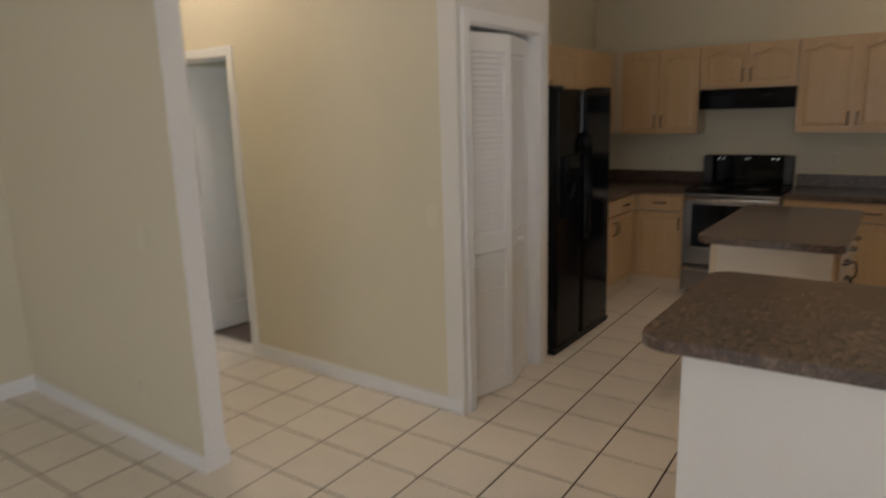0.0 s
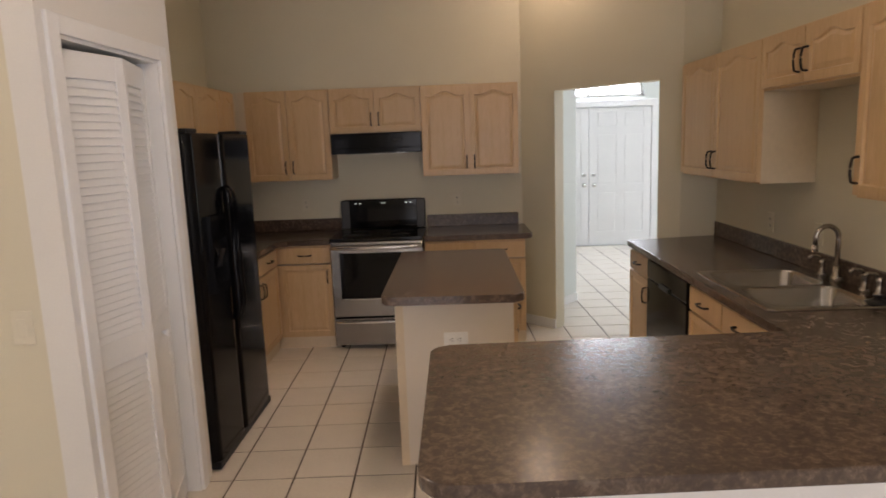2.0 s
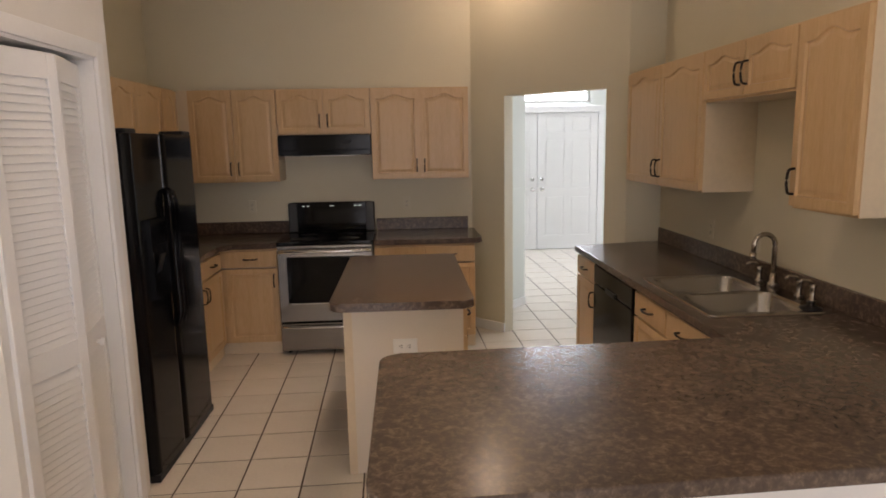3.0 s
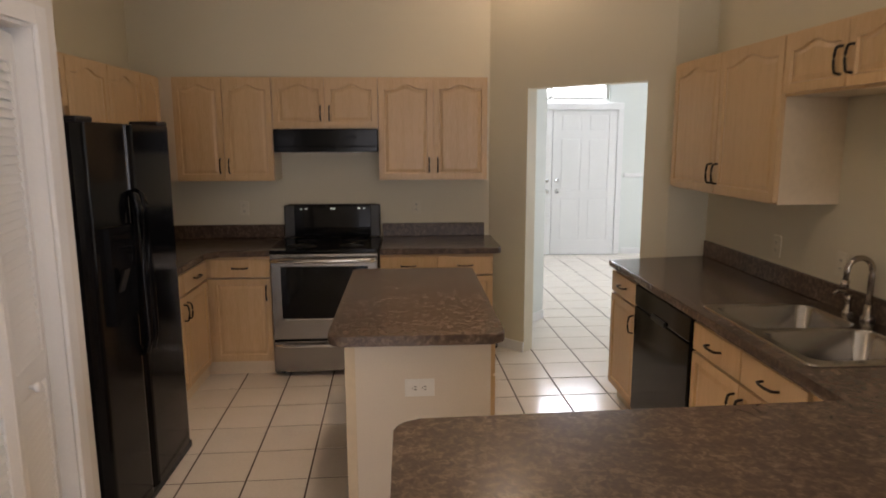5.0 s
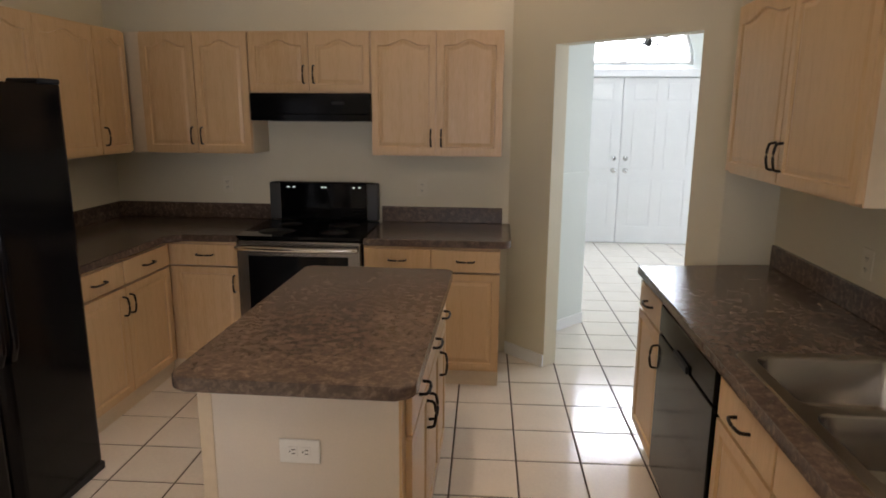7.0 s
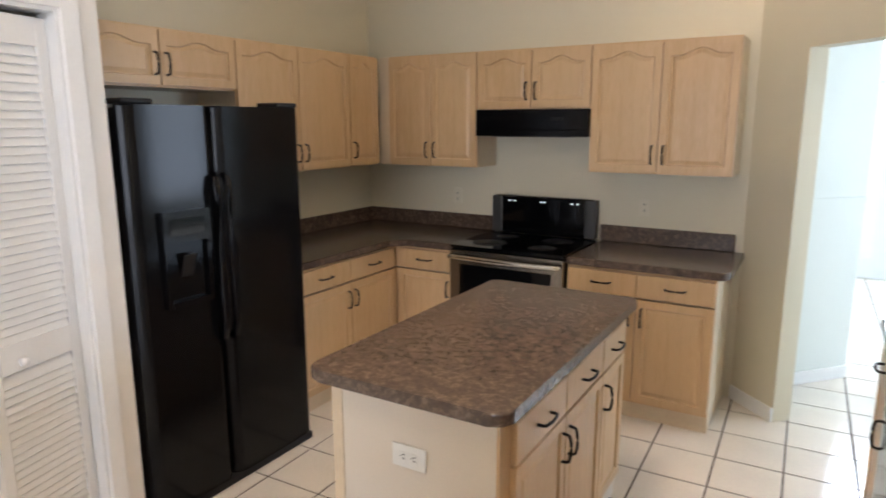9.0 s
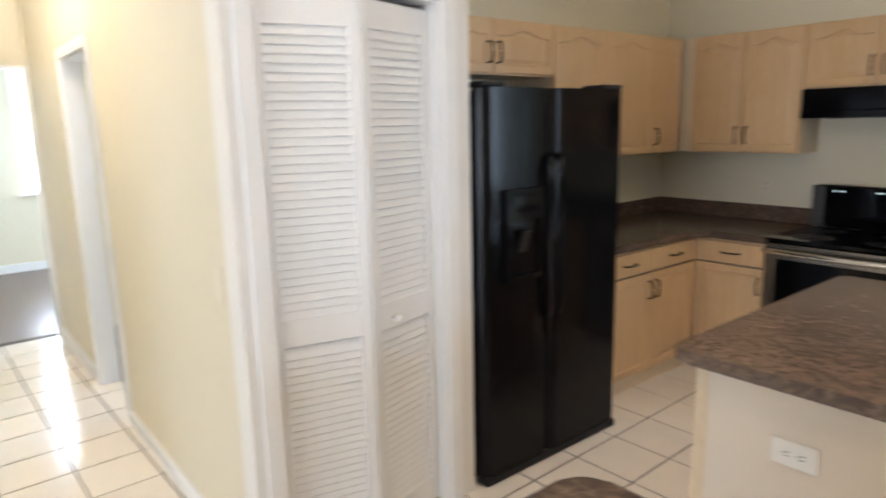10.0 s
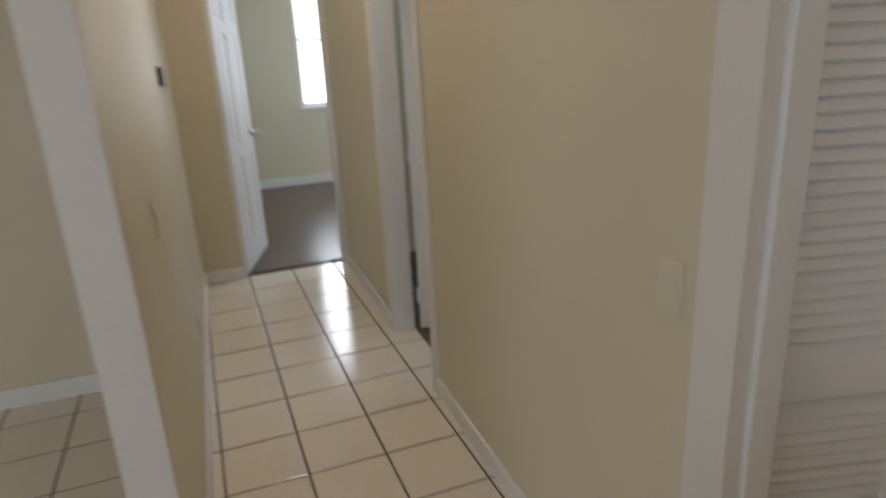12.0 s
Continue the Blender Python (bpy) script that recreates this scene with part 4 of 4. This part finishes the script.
# ---- small things ----
th = thing("thermostat", pose(-4.35, HALL_L, 1.48, 0, 0, 180), "small dark thermostat on the hall wall", "thermostat")
part("body", box(-0.055, 0.055, -0.026, 0, -0.045, 0.045, 0.004), BLACK_PLASTIC, th)
part("back_plate", box(-0.065, 0.065, -0.004, 0, -0.055, 0.055, 0.002), PLATE, th)
ch = thing("door_chime", pose(-3.0, HALL_R, 2.53), "white door chime box high on the hall wall", "door chime")
part("cover", box(-0.085, 0.085, -0.045, 0, -0.075, 0.10, 0.02, 3), PLATE, ch)


def ceiling_lamp(x, y, r, power, label, colour=(1.0, 0.82, 0.60)):
    ob = thing("ceiling_lamp", pose(x, y, TOP), label, "ceiling lamp", "ceiling lamps")
    part("rim", turned([(r, -0.03), (r, 0)], 28), CHROME, ob)
    part("shade", turned([(r * 0.25, -0.10), (r * 0.7, -0.08), (r * 0.95, -0.031)], 28), LAMP_GLASS, ob, "glowing frosted glass shade")
    data = bpy.data.lights.new("lamp_bulb", "POINT")
    data.energy, data.color, data.shadow_soft_size = power, colour, r * 0.6
    lo = new("lamp_bulb", data)
    lo.location = (x, y, TOP - 0.2)


def downlight(x, y, r, power, label):
    """A flush downlight that throws a wide cone on floor and worktops."""
    ob = thing("ceiling_downlight", pose(x, y, TOP), label, "ceiling lamp", "ceiling lamps")
    part("trim_ring", turned([(r + 0.02, -0.012), (r + 0.02, 0)], 28), WHITE, ob)
    part("lens", turned([(r * 0.9, -0.016), (r, -0.0121)], 28), LAMP_GLASS, ob, "glowing frosted lens")
    data = bpy.data.lights.new("downlight_bulb", "SPOT")
    data.energy, data.color, data.shadow_soft_size = power, (1.0, 0.80, 0.58), r
    data.spot_size, data.spot_blend = radians(84), 0.9
    lo = new("downlight_bulb", data)
    lo.location = (x, y, TOP - 0.06)


downlight(-0.3, 4.25, 0.09, 58, "flush round downlight over the island, lit")
# Bar lamp is an added fill, out of view, to brighten cabinets and closet.
ceiling_lamp(-0.2, 2.55, 0.15, 8.5, "added unseen ceiling lamp over the breakfast bar, brightening the cabinets")
ceiling_lamp(0.36, 5.90, 0.09, 5, "small round ceiling lamp near the doorway, lit")
ceiling_lamp(-3.6, 2.28, 0.12, 42, "round frosted ceiling lamp in the hall, lit", (1.0, 0.90, 0.77))


def chandelier():
    ob = thing("chandelier", pose(1.72, 9.3, 2.40), "small pale metal chandelier hanging in the entry", "chandelier")
    part("stem", tube([(0, 0, -0.06), (0, 0, TOP - 2.40)], 0.008, 8), GREY, ob)
    part("hub", turned([(0.01, -0.08), (0.035, -0.04), (0.02, 0.02), (0.03, 0.06), (0.01, 0.1)], 14), GREY, ob)
    for i in range(5):
        a = 2 * math.pi * i / 5 + 0.3
        ca, sa = math.cos(a), math.sin(a)
        arm = part("arm", tube([(0.02 * ca, 0.02 * sa, 0), (0.09 * ca, 0.09 * sa, -0.05), (0.18 * ca, 0.18 * sa, -0.04), (0.20 * ca, 0.20 * sa, 0.02)], 0.007, 7), GREY, ob)
        part("shade", moved(turned([(0.018, 0.02), (0.035, 0.06), (0.042, 0.11)], 12), pose(0.20 * ca, 0.20 * sa, 0)), PLATE, arm, "white glass cup shade")


chandelier()

# ---- floor tiles ----
PXT, PYT = 0.311, 0.312
OX, OY = 0.34, 4.998
PIVOT, TWIST = Vector((-0.4, 5.0)), radians(1.5)
JOINT = 0.0046


def tile_mesh():
    me = bpy.data.meshes.new("tile")
    bm = bmesh.new()
    hx, hy, e = PXT / 2 - JOINT, PYT / 2 - JOINT, 0.003
    lo = [bm.verts.new(p) for p in ((-hx, -hy, -0.004), (hx, -hy, -0.004), (hx, hy, -0.004), (-hx, hy, -0.004))]
    mid = [bm.verts.new((v.co.x, v.co.y, -0.0012)) for v in lo]
    hi = [bm.verts.new((v.co.x - math.copysign(e, v.co.x), v.co.y - math.copysign(e, v.co.y), 0.0)) for v in lo]
    for a, b in ((lo, mid), (mid, hi)):
        for i in range(4):
            bm.faces.new((a[i], a[(i + 1) % 4], b[(i + 1) % 4], b[i]))
    bm.faces.new(hi)
    bm.to_mesh(me)
    bm.free()
    me.materials.append(TILE)
    return me


def lay_tiles():
    me = tile_mesh()
    rnd = random.Random(4)
    near, far = [], []
    for i in range(-20, 18):
        for j in range(-34, 20):
            u, v = OX + (i + 0.5) * PXT - PIVOT.x, OY + (j + 0.5) * PYT - PIVOT.y
            x, y = PIVOT.x + u * math.cos(TWIST) - v * math.sin(TWIST), PIVOT.y + u * math.sin(TWIST) + v * math.cos(TWIST)
            if x < HALL_END - 0.05 or x > 5.3 or y < -5.0 or y > FY:
                continue
            if x < -4.2 and not 1.6 < y < 2.9:
                continue
            if -2.5 > x and y > 2.95 or x < 0.3 and y > 6.6 or x < -1.7 and 2.95 < y < 3.7:
                continue
            if x > RIGHT + 0.3 and 2.2 < y < 5.4:
                continue
            hall = x < -1.5 and 1.5 < y < 2.95
            kitchen = -2.0 < x < 1.1 and 2.6 < y < 6.5
            entry = 0.3 < x < 2.3 and 5.3 < y < 7.6
            side = -4.2 < x < -1.5 and 0.2 < y < 1.7
            (near if (hall or kitchen or entry or side) and len(near) < 300 else far).append((x, y))
    for x, y in near:
        t = new("tile", me)
        t.parent = floor
        t.matrix_local = pose(x, y, rnd.uniform(-0.0003, 0.0003), rnd.gauss(0, 0.06), rnd.gauss(0, 0.06), 1.5)
    verts, faces = [], []
    base = [v.co.copy() for v in me.vertices]
    polys = [tuple(p.vertices) for p in me.polygons]
    for x, y in far:
        k = len(verts)
        verts += [(v.x * math.cos(TWIST) - v.y * math.sin(TWIST) + x, v.x * math.sin(TWIST) + v.y * math.cos(TWIST) + y, v.z) for v in base]
        faces += [tuple(k + q for q in p) for p in polys]
    rest = bpy.data.meshes.new("tiles_far")
    rest.from_pydata(verts, [], faces)
    rest.materials.append(TILE)
    ob = new("tiles_far", rest)
    ob.parent = floor
    tagged(ob, "cream floor tiles further off", "", "", "stuff")


lay_tiles()
